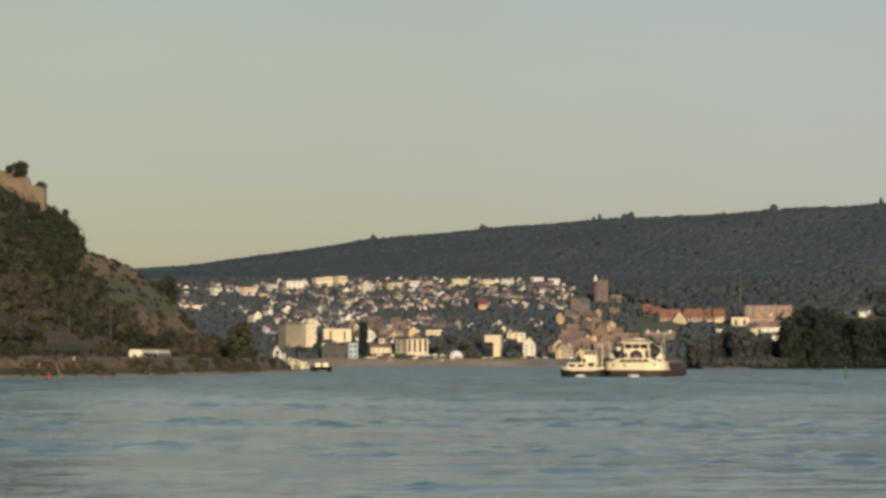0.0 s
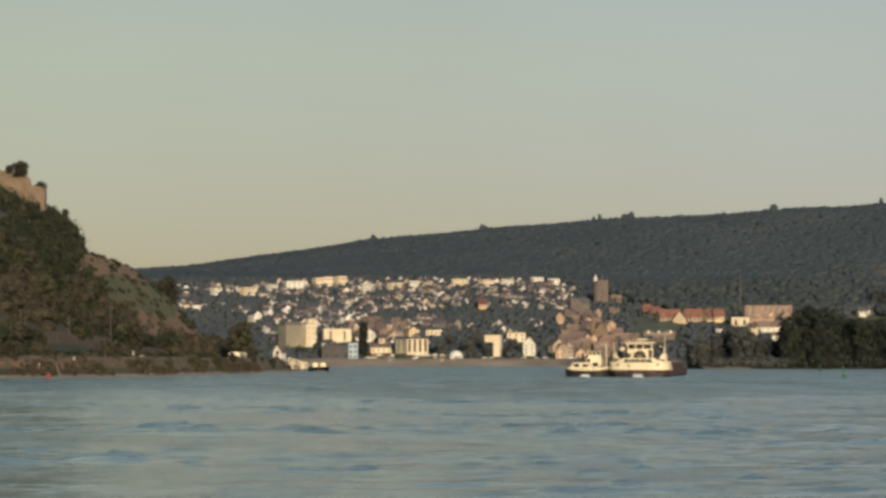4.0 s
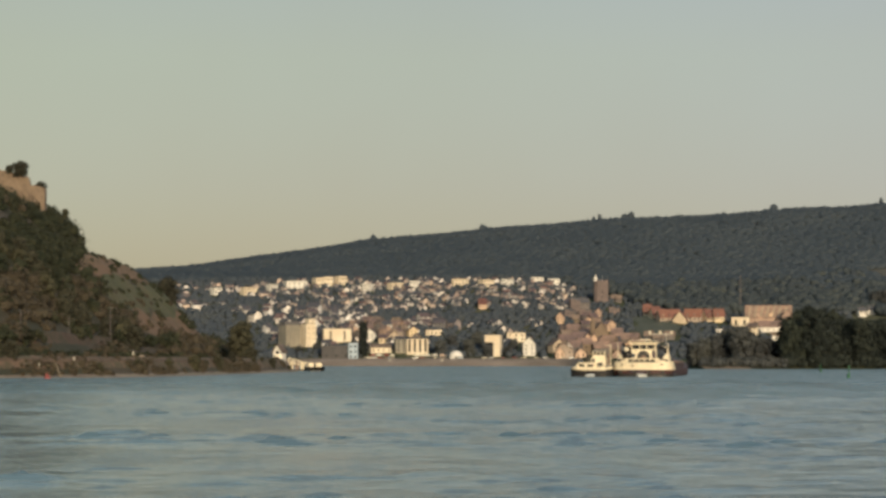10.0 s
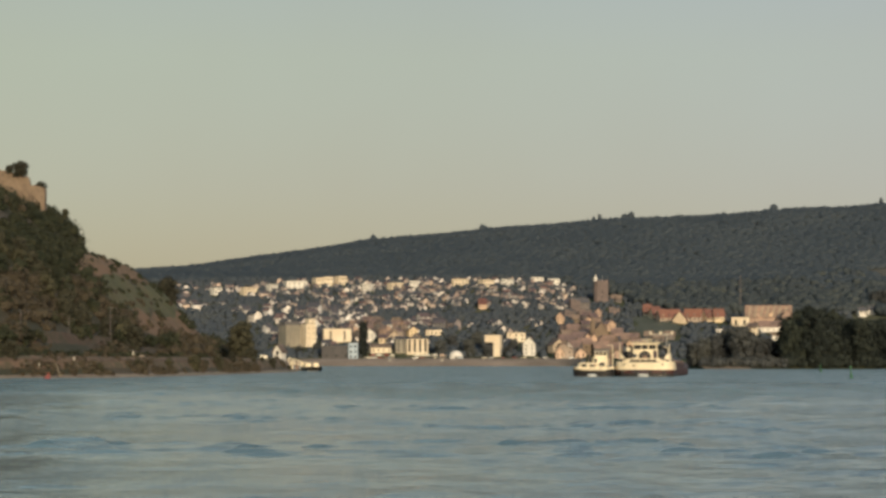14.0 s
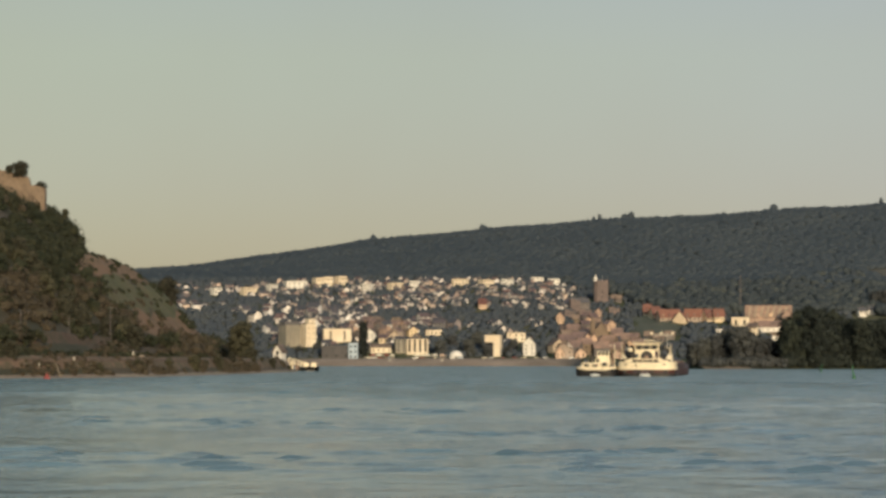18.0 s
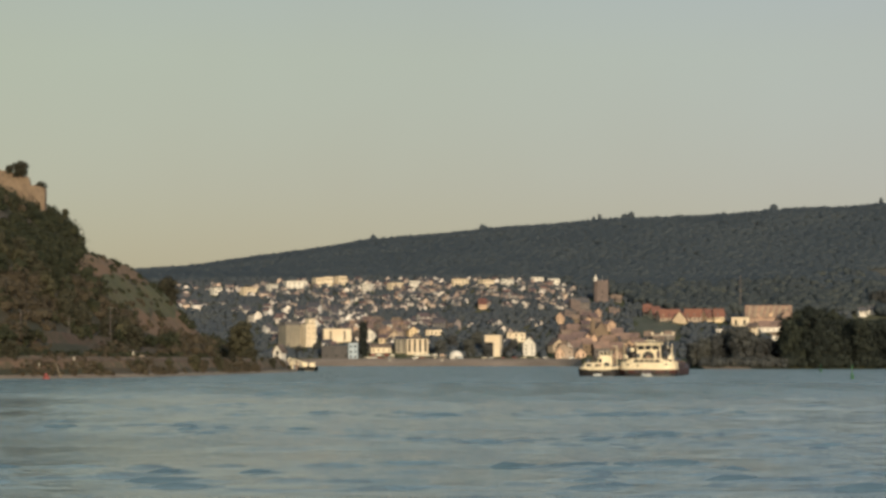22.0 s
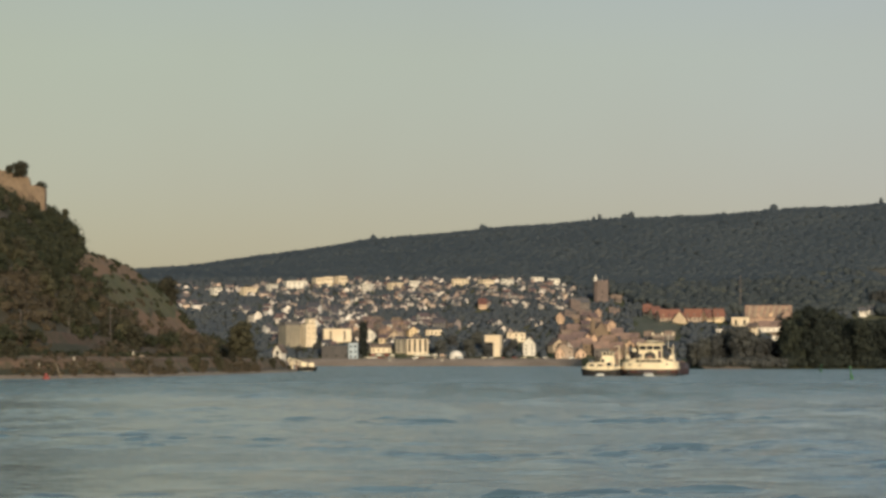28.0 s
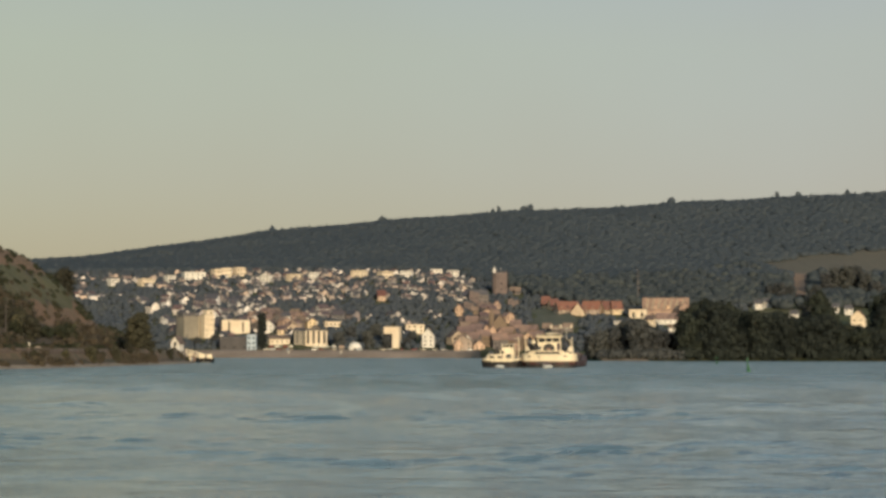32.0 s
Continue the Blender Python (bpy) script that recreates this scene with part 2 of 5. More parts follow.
M_TRAIN = surface("white_railcar_paint", [(0.66, 0.60, 0.46), (0.76, 0.70, 0.57)], 0.4, 0.4, 4, 0.05)
M_BLUE = surface("pale_blue_cladding", [(0.30, 0.37, 0.45), (0.40, 0.47, 0.54)], 0.7, 0.3, 3, 0.1)


def water_material():
    m = bpy.data.materials.new("river_water")
    m.use_nodes = True
    nt = m.node_tree
    b = nt.nodes["Principled BSDF"]
    b.inputs["Roughness"].default_value, b.inputs["IOR"].default_value = 0.13, 1.333
    b.inputs["Base Color"].default_value = (0.104, 0.174, 0.205, 1)
    co = nt.nodes.new("ShaderNodeTexCoord")
    hs = []
    for scale, stretch, detail, amount in ((0.35, (0.5, 1, 1), 3, 1.0), (1.6, (0.7, 1, 1), 4, 0.35), (1.0, (0.38, 0.065, 1), 3, 0.0), (1.0, (0.05, 0.006, 1), 3, 0.0)):
        mp, n = nt.nodes.new("ShaderNodeMapping"), nt.nodes.new("ShaderNodeTexNoise")
        mp.inputs["Scale"].default_value = stretch
        nt.links.new(co.outputs["Object"], mp.inputs[0])
        nt.links.new(mp.outputs[0], n.inputs[0])
        n.inputs["Scale"].default_value, n.inputs["Detail"].default_value = scale, detail
        hs.append((n.outputs["Fac"], amount))
    mul = nt.nodes.new("ShaderNodeMath")
    mul.operation = "MULTIPLY_ADD"
    mul.inputs[1].default_value = 0.6
    nt.links.new(hs[1][0], mul.inputs[0])
    nt.links.new(hs[0][0], mul.inputs[2])
    calm = nt.nodes.new("ShaderNodeMapRange")
    calm.inputs[1].default_value, calm.inputs[2].default_value = 0.46, 0.55
    calm.inputs[3].default_value, calm.inputs[4].default_value = 0.45, 1.7
    both = nt.nodes.new("ShaderNodeMix")
    both.inputs[0].default_value = 0.35
    nt.links.new(hs[2][0], both.inputs[2])
    nt.links.new(hs[3][0], both.inputs[3])
    nt.links.new(both.outputs[0], calm.inputs[0])
    # smooth water near the camera, ruffled by the wind beyond an uneven line
    sep, mid, push = nt.nodes.new("ShaderNodeSeparateXYZ"), nt.nodes.new("ShaderNodeMapRange"), nt.nodes.new("ShaderNodeMath")
    spot, wander, line = nt.nodes.new("ShaderNodeNewGeometry"), nt.nodes.new("ShaderNodeTexNoise"), nt.nodes.new("ShaderNodeMath")
    wide = nt.nodes.new("ShaderNodeMapping")
    wide.inputs["Scale"].default_value = (0.035, 0.006, 1)
    nt.links.new(spot.outputs["Position"], wide.inputs[0])
    nt.links.new(wide.outputs[0], wander.inputs[0])
    wander.inputs["Scale"].default_value, wander.inputs["Detail"].default_value = 1.0, 3
    nt.links.new(spot.outputs["Position"], sep.inputs[0])
    line.operation = "MULTIPLY_ADD"
    line.inputs[1].default_value = 150.0
    nt.links.new(wander.outputs["Fac"], line.inputs[0])
    nt.links.new(sep.outputs[1], line.inputs[2])
    mid.inputs[1].default_value, mid.inputs[2].default_value, mid.inputs[3].default_value, mid.inputs[4].default_value = 225, 270, 0.07, 0.8
    nt.links.new(line.outputs[0], mid.inputs[0])
    blur = nt.nodes.new("ShaderNodeMapRange")
    blur.inputs[1].default_value, blur.inputs[2].default_value, blur.inputs[3].default_value, blur.inputs[4].default_value = 110, 260, 0.13, 0.28
    nt.links.new(sep.outputs[1], blur.inputs[0])
    nt.links.new(blur.outputs[0], b.inputs["Roughness"])
    push.operation = "MULTIPLY"
    nt.links.new(mid.outputs[0], push.inputs[0])
    nt.links.new(calm.outputs[0], push.inputs[1])
    bp = nt.nodes.new("ShaderNodeBump")
    bp.inputs["Distance"].default_value = 3.0
    nt.links.new(push.outputs[0], bp.inputs["Strength"])
    nt.links.new(mul.outputs[0], bp.inputs["Height"])
    nt.links.new(bp.outputs[0], b.inputs["Normal"])
    return m


M_WATER = water_material()


# ---- mesh helpers ----
def link_mesh(name, verts, faces, material, parent=None, smooth=False):
    me = bpy.data.meshes.new(name)
    me.from_pydata(verts, [], faces)
    me.materials.append(material)
    if smooth:
        me.polygons.foreach_set("use_smooth", [True] * len(me.polygons))
    ob = new(name, me)
    ob.parent = parent
    return ob


def part(name, bm, material, parent, label="", smooth=False):
    me = bpy.data.meshes.new(name)
    bmesh.ops.recalc_face_normals(bm, faces=bm.faces)
    bm.to_mesh(me)
    bm.free()
    me.materials.append(material)
    if smooth:
        me.polygons.foreach_set("use_smooth", [True] * len(me.polygons))
    ob = new(name, me)
    ob.parent = parent
    if label:
        ob["label"] = label
    return ob


def thing(name, label, category, group="", kind="", at=None):
    ob = new(name)
    tagged(ob, label, category, group, kind)
    if at is not None:
        ob.matrix_basis = at
    return ob


def box(bm, x0, x1, y0, y1, z0, z1, bevel=0.0, taper=0.0):
    """A block, its top drawn in by taper, its edges rounded by bevel."""
    t = taper
    vs = [bm.verts.new(p) for p in ((x0, y0, z0), (x1, y0, z0), (x1, y1, z0), (x0, y1, z0),
                                    (x0 + t, y0 + t, z1), (x1 - t, y0 + t, z1), (x1 - t, y1 - t, z1), (x0 + t, y1 - t, z1))]
    fs = [bm.faces.new([vs[i] for i in f]) for f in ((3, 2, 1, 0), (4, 5, 6, 7), (0, 1, 5, 4), (1, 2, 6, 5), (2, 3, 7, 6), (3, 0, 4, 7))]
    if bevel:
        bmesh.ops.bevel(bm, geom=list({e for f in fs for e in f.edges}), offset=bevel, segments=2, affect="EDGES")
    return bm


def B(*a, **k):
    return box(bmesh.new(), *a, **k)


def tube(bm, a, b, r0, r1, sides=8):
    a, b = Vector(a), Vector(b)
    q = (b - a).to_track_quat("Z", "Y")
    rings = []
    for c, r in ((a, r0), (b, r1)):
        rings.append([bm.verts.new(c + q @ Vector((r * math.cos(2 * math.pi * i / sides), r * math.sin(2 * math.pi * i / sides), 0))) for i in range(sides)])
    for i in range(sides):
        j = (i + 1) % sides
        bm.faces.new((rings[0][i], rings[0][j], rings[1][j], rings[1][i]))
    bm.faces.new(rings[0][::-1])
    bm.faces.new(rings[1])
    return bm


def lathe(bm, prof, sides=12):
    """A turned body round z from (radius, height) pairs."""
    rings = [[bm.verts.new((max(r, 0.002) * math.cos(2 * math.pi * i / sides), max(r, 0.002) * math.sin(2 * math.pi * i / sides), z)) for i in range(sides)] for r, z in prof]
    for k in range(len(rings) - 1):
        for i in range(sides):
            j = (i + 1) % sides
            bm.faces.new((rings[k][i], rings[k][j], rings[k + 1][j], rings[k + 1][i]))
    bm.faces.new(rings[0][::-1])
    bm.faces.new(rings[-1])
    return bm


def ragged_wall(pts, thick):
    """A free-standing wall with an uneven top; pts: x, y, foot, top."""
    bm = bmesh.new()
    rows = []
    for x, y, a, b in pts:
        rows.append([bm.verts.new((x, y + s * thick / 2, z)) for s, z in ((-1, a), (-1, b), (1, b), (1, a))])
    for p, q in zip(rows, rows[1:]):
        for i in range(4):
            j = (i + 1) % 4
            bm.faces.new((p[i], p[j], q[j], q[i]))
    bm.faces.new(rows[0])
    bm.faces.new(rows[-1][::-1])
    return bm


def interp(x, xs, ys):
    return float(np.interp(x, xs, ys))


# ---- lie of the land ----
LW_Y = (200, 300, 338, 375, 405, 483, 560, 600, 640, 700, 800, 1100, 1500)
LW_X = (-110, -78, -71.5, -59.5, -54, -49, -44.5, -43.0, -44.5, -54, -74, -150, -300)
LP_D = (-30, -6, 0, 1.8, 3.6, 4.8, 6.0, 6.8, 11.5, 14, 17, 20, 29, 37, 49, 57.5, 61.5, 66, 69.4, 74.5, 87, 120, 300)
LP_Z = (-4, -2, 0, 0.6, 2.8, 3.8, 3.6, 2.3, 2.3, 2.9, 3.5, 5.6, 11.0, 20.0, 29.6, 33.0, 34.6, 38.0, 42.6, 46.8, 53.5, 60.0, 80.0)


def left_water(y):
    return interp(y, LW_Y, LW_X)


def left_z(x, y):
    d = left_water(y) - x
    if y > 640:
        d -= max(0.0, min(d - 10, (y - 640) * 0.25))
    z = interp(d, LP_D, LP_Z)
    if d > 18:
        k = min(1.0, (d - 18) / 20)
        z += k * 2.2 * noise.noise((x * 0.05, y * 0.03, 1.0)) + k * 0.9 * noise.noise((x * 0.2, y * 0.12, 5.0))
    return z


def coast(x):
    return interp(x, (-900, -300, -60, 60, 92, 103, 107, 112, 148, 300, 1500), (1500, 1560, 1560, 1570, 1550, 1500, 930, 900, 893, 880, 860))


RIDGE_X = (-900, -404, -330, -109, 60, 239, 420, 593, 760, 1400)
RIDGE_Z = (112, 129, 134, 168.5, 182.5, 198, 207, 217, 227, 250)


def far_z(x, y):
    c = coast(x)
    low = interp(x, (98, 106) if y < 1300 else (110, 122), (5.5, 2.0))
    z = low + 0.14 * max(0.0, y - 1590)
    top = interp(x, RIDGE_X, RIDGE_Z) - 8
    if y > 2150:
        k = min(1.0, (y - 2150) / 650)
        k = k * k * (3 - 2 * k) * 0.5 + k * 0.5
        z0 = low + 0.14 * 560
        z = z0 + (top - z0) * k
        if y > 2800:
            z = top - (y - 2800) * 0.06
    if y > c + 40:
        z += 2.0 * noise.noise((x * 0.01, y * 0.01, 2.0)) + (4.0 * noise.noise((x * 0.006, y * 0.006, 9.0)) if y > 2250 else 0)
    return z


def sheet(name, us, vs, fn, material):
    n, m = len(us), len(vs)
    verts = [fn(u, v) for v in vs for u in us]
    faces = [(j * n + i, j * n + i + 1, (j + 1) * n + i + 1, (j + 1) * n + i) for j in range(m - 1) for i in range(n - 1)]
    return link_mesh(name, verts, faces, material, smooth=True)


# ground under everything, out to the horizon
gr = link_mesh("ground", [(-4800, -3000, -6), (4800, -3000, -6), (4800, 4800, -6), (-4800, 4800, -6)], [(0, 1, 2, 3)], M_LAND)
tagged(gr, "earth and gravel ground under the river valley", "ground", kind="structure")

# the river, one rippled sheet that drifts with the current
near_y = np.concatenate([np.arange(24, 150, 0.22), np.arange(150, 420, 1.2)])
near_x = np.concatenate([np.arange(-75, -36, 0.8), np.arange(-36, 36, 0.4), np.arange(36, 75.1, 0.8)])


def wave(x, y):
    fade = min(1.0, (75 - abs(x)) / 8) * min(1.0, (388 - y) / 60, (y - 24) / 4)
    gust = min(1.0, max(0.0, 1.9 * noise.noise((x * 0.09, y * 0.13, 30.0)) + 0.45))
    h = 0.012 * noise.noise((x * 0.12, y * 0.30, 0.0)) + 0.011 * noise.noise((x * 0.36, y * 1.0, 4.0)) + 0.010 * noise.noise((x * 0.9, y * 2.0, 8.0))
    crest = 0.09 * max(0.0, 0.14 - abs(noise.noise((x * 0.16, y * 0.95, 14.0)))) + 0.18 * max(0.0, 0.11 - abs(noise.noise((x * 0.28, y * 2.0, 18.0))))
    far = min(1.0, max(0.0, (y - 105) / 80))
    ease = 1 - 0.35 * min(1.0, max(0.0, (y - 170) / 60))
    far_dash = min(1.0, max(0.0, 2.2 * noise.noise((x * 0.22, y * 0.06, 68.0)) + 0.15))
    swell = far * (0.05 * noise.noise((x * 0.4, y * 0.08, 22.0)) + 0.08 * noise.noise((x * 0.7, y * 0.17, 25.0)) + 0.07 * noise.noise((x * 1.3, y * 0.4, 27.0))
                   + far_dash * (1.7 * max(0.0, 0.11 - abs(noise.noise((x * 0.06, y * 0.09, 64.0)))) + 1.2 * max(0.0, 0.11 - abs(noise.noise((x * 0.12, y * 0.16, 66.0))))))
    herd = min(1.3, max(0.0, 0.6 + 2.2 * noise.noise((x * 0.055, y * 0.075, 81.0))))
    dash = min(1.0, max(0.0, 2.4 * noise.noise((x * 0.42, y * 0.5, 38.0)) + 0.05))
    fleck = min(1.0, max(0.0, 2.6 * noise.noise((x * 0.95, y * 0.8, 58.0)) - 0.05))
    chop = (1 - far) * herd * (1.55 * dash * max(0.0, 0.075 - abs(noise.noise((x * 0.10, y * 0.36, 28.0)))) + 1.05 * fleck * max(0.0, 0.075 - abs(noise.noise((x * 0.18, y * 0.6, 48.0)))))
    return 0.02 + max(0.0, fade) * (0.28 + ease * (h + swell + chop + gust * crest))


river_ripples = sheet("river_ripples", list(near_x), list(near_y), lambda x, y: (x, y, wave(x, y)), M_WATER)
tagged(river_ripples, "rippled blue-grey river water drifting downstream", "water", kind="structure")
river = link_mesh("river", [(-3000, -1200, 0), (3000, -1200, 0), (3000, 2400, 0), (-3000, 2400, 0)], [(0, 1, 2, 3)], M_WATER)
tagged(river, "broad blue-grey river with a ruffled surface", "water", kind="structure")

# the far shore with the town's slope and the wooded ridge
fx = np.concatenate([np.arange(-900, 92, 16.0), np.arange(92, 124, 4.0), np.arange(124, 1400, 16.0)])
fv = np.concatenate([[-30, -6, 0, 4, 10, 25, 50], 1000 + np.linspace(0, 1, 9), np.arange(1650, 3900, 22.0)])


def far_point(x, v):
    """Rows follow the waterline at first, then pass over into straight rows."""
    c = coast(x)
    y = c + v if v < 60 else (c + 70) + (1620 - c - 70) * (v - 1000) if v < 1100 else v
    low = interp(x, (98, 106), (5.5, 2.0))
    if v < 4:
        return (x, y, interp(v, (-30, -6, 0, 4), (-4, -0.6, 0.5, low * 0.6)))
    return (x, y, far_z(x, y))


far_ground = sheet("far_shore", [float(a) for a in fx], [float(a) for a in fv], far_point, M_LAND)
tagged(far_ground, "rising far shore with meadows under the town and woods", "hillside", kind="structure")

# the steep hill on the left bank
ly = np.arange(250, 1500, 6.0)
ld = np.concatenate([np.arange(-12, 24, 1.5), np.arange(24, 100, 2.5), np.arange(100, 330, 20)])


def left_point(d, y):
    x = left_water(y) - d
    return (x, y, left_z(x, y))


left_ground = sheet("left_hillside", [float(a) for a in ld], [float(a) for a in ly], left_point, M_HILL)
tagged(left_ground, "steep scrubby hillside with bare brown soil above the river", "hillside", kind="structure")


stony = sheet("stony_bank", [-1.5, 0.0, 0.8, 1.4, 1.9], [float(a) for a in np.arange(300, 660, 4.0)],
              lambda d, y: (left_water(y) - d, y, left_z(left_water(y) - d, y) + 0.06 + 0.12 * noise.noise((d, y * 0.5, 0))), M_SHORE)
tagged(stony, "stony brown river bank sloping into the water", "bank", kind="structure")
bank = sheet("river_bank", [1.9, 2.8, 3.6, 4.8, 6.0, 6.8, 9.0, 11.5, 14.0, 17.0, 18.5], [float(a) for a in np.arange(300, 660, 4.0)],
             lambda d, y: (left_water(y) - d, y, left_z(left_water(y) - d, y) + 0.05 + 0.25 * max(0, noise.noise((d * 0.5, y * 0.3, 7.0)))), M_EARTH)
tagged(bank, "brown grassy bank rising from the stones to the track", "bank", kind="structure")
quay = sheet("quay_slope", [float(a) for a in np.arange(-150, 103, 6.0)], [-3.0, 0.0, 4.0, 9.0, 14.0],
             lambda x, v: (x, coast(x) + v - 6, interp(v, (-3, 0, 4, 9, 14), (-0.8, 0.6, 3.0, 5.75, 5.75))), M_QUAY)
tagged(quay, "sloping beige stone quay along the town's river front", "quay", kind="structure")
sand = sheet("sandy_strip", [float(a) for a in np.arange(112, 133, 1.5)], [-5.0, -2.5, 0.0, 2.0],
             lambda x, v: (x, coast(x) + v, interp(v, (-5, -2.5, 0, 2), (-0.4, 0.35, 1.0, 1.5)) * (0.8 + 0.3 * noise.noise((x * 0.3, v, 2.0)))), M_SHORE)
tagged(sand, "narrow sandy strip under the shore trees", "beach", kind="structure")
field = sheet("vineyard_field", [float(a) for a in np.arange(0.199, 0.31, 0.004)], [float(a) for a in np.arange(2030, 2440, 15)],
              lambda b, y: (b * y, y, far_z(b * y, y) + 1.5), M_FIELD)
tagged(field, "tan vineyard field on the hillside above the woods", "field", kind="structure")
def patch(name, d0, d1, y0, y1, lift, material, label, slant=0.0):
    """A strip of ground laid on the hillside between two distances from the water, its edges running in and out."""
    def at(k, y):
        w, g = min(1.0, (y - y0) / 30), min(1.0, 0.09 * (d1 - d0))
        a = d0 + g * 3.0 * noise.noise((y * 0.07, d0, 2.0)) + g * 1.2 * noise.noise((y * 0.3, d0, 8.0))
        b = d1 + g * 3.0 * noise.noise((y * 0.06, d1, 5.0)) + g * 1.2 * noise.noise((y * 0.3, d1, 9.0))
        a, b = a + (1 - w) * (b - a) * 0.45, b - (1 - w) * (b - a) * 0.45
        if slant:
            b = min(b, a + 0.8 + (y - y0) / slant)
        d = a + (b - a) * k
        x = left_water(y) - d
        return (x, y, left_z(x, y) + lift * min(1.0, 8 * k, 8 * (1 - k)) - 0.12 + g * 0.25 * noise.noise((x * 0.3, y * 0.2, 11.0)))
    ob = sheet(name, [float(a) for a in np.linspace(0, 1, 11)], [float(a) for a in np.arange(y0, y1, 3.0)], at, material)
    return tagged(ob, label, "slope", kind="structure")


patch("lower_soil", 24.5, 34, 508, 636, 0.35, M_SOIL, "bare brown soil on the lower slope")
patch("grass_slope", 33, 43.5, 492, 636, 0.42, M_GRASS, "dull green grass across the slope")
patch("upper_soil", 42.5, 65, 504, 636, 0.4, M_SOIL, "bare brown soil under the crest", 5.2)
meadow = sheet("meadow_slope", [float(a) for a in np.arange(0.0915, 0.1135, 0.002)], [float(a) for a in np.arange(1755, 1890, 10)],
               lambda b, y: (b * y + 12 * noise.noise((y * 0.03, b * 60, 6.0)), y + 14 * noise.noise((b * 150, y * 0.01, 9.0)), far_z(b * y, y) + 0.8), M_MEADOW)
tagged(meadow, "green meadow slope beside the old town", "meadow", kind="structure")
plot = sheet("tan_plot", [float(a) for a in np.arange(0.2173, 0.2255, 0.001)], [float(a) for a in np.arange(1985, 2200, 10)],
             lambda b, y: (b * y + 6 * noise.noise((y * 0.02, b * 90, 4.0)), y, far_z(b * y, y) + 3.0), M_PLOT)
tagged(plot, "bare tan plot of ground among the woods", "field", kind="structure")
patch("bank_path", 3.6, 4.15, 335, 480, 0.5, M_PATH, "pale trodden path along the face of the bank")
rail_wall = sheet("retaining_wall", [float(a) for a in np.arange(320, 545, 5.0)], [0.0, 1.2, 1.3, 2.6, 2.7, 4.3, 4.6, 10.0],
                  lambda y, v: (left_water(y) - 20.5 - 0.25 * v - (0 if v < 4.4 else v - 4.3) - (0.4 if v > 1.25 else 0) - (0.4 if v > 2.65 else 0), y, 5.0 + min(v, 4.5) * min(1.0, (545 - y) / 70, 0.3 + (y - 320) / 60) * (0.75 + 0.3 * noise.noise((y * 0.03, 0, 44.0))) + 0.25 * noise.noise((y * 0.2, v, 3.0))), M_WALLROW)
tagged(rail_wall, "weathered red-brown stone retaining wall above the track", "wall", kind="structure")


# ---- foliage ----
def unit_ball(level):
    bm = bmesh.new()
    bmesh.ops.create_icosphere(bm, subdivisions=level, radius=1)
    v = np.array([p.co[:] for p in bm.verts])
    f = np.array([[q.index for q in p.verts] for p in bm.faces])
    bm.free()
    return v, f


BALL_V, BALL_F = unit_ball(1)


def lumps(rng, centres, sizes, ball, rough):
    """Uneven rounded masses of foliage: vertices and faces."""
    bv, bf = ball
    n, k = len(centres), len(bv)
    sc = 1 + rng.uniform(-rough, rough, (n, k, 1))
    v = (bv[None] * sc * np.asarray(sizes, float)[:, None, :] + np.asarray(centres, float)[:, None, :]).reshape(-1, 3)
    f = (bf[None] + (np.arange(n) * k)[:, None, None]).reshape(-1, 3)
    return v.tolist(), f.tolist()


def leafy_mass(rng, centres, sizes, per, leaf, ball, rough=0.45):
    """Rounded masses with a fringe of leaf clumps on them."""
    v, f = lumps(rng, centres, np.asarray(sizes) * 0.62, ball, rough)
    v2, f2 = clump_cloud(rng, centres, sizes, per, leaf)
    return v + v2, f + [[i + len(v) for i in q] for q in f2]


def clump_cloud(rng, centres, sizes, per, leaf):
    """Triangular leaf clumps strewn in lumpy shells round the centres: vertices and faces."""
    n = len(centres)
    c = np.repeat(np.asarray(centres, float), per, axis=0)
    s = np.repeat(np.asarray(sizes, float), per, axis=0)
    d = rng.normal(size=(n * per, 3))
    d /= np.linalg.norm(d, axis=1)[:, None]
    r = rng.uniform(0.4, 1.3, (n * per, 1)) ** 0.7
    p = c + d * s * r
    a = np.cross(d, rng.normal(size=(n * per, 3)))
    a /= np.linalg.norm(a, axis=1)[:, None]
    b = np.cross(d, a)
    tilt = rng.normal(size=(2, n * per, 3)) * 0.28
    a, b = a + tilt[0], b + tilt[1]
    size = leaf * rng.uniform(0.6, 1.5, (n * per, 1))
    verts = np.concatenate([p + a * size, p + b * size, p - (a + b) * size * 0.7, p - a * size * 0.6 + b * size * 0.9], axis=1).reshape(-1, 3)
    base = np.arange(n * per)[:, None] * 4
    faces = np.concatenate([base + [0, 1, 2], base + [1, 3, 2]], axis=1).reshape(-1, 3)
    return verts.tolist(), faces.tolist()


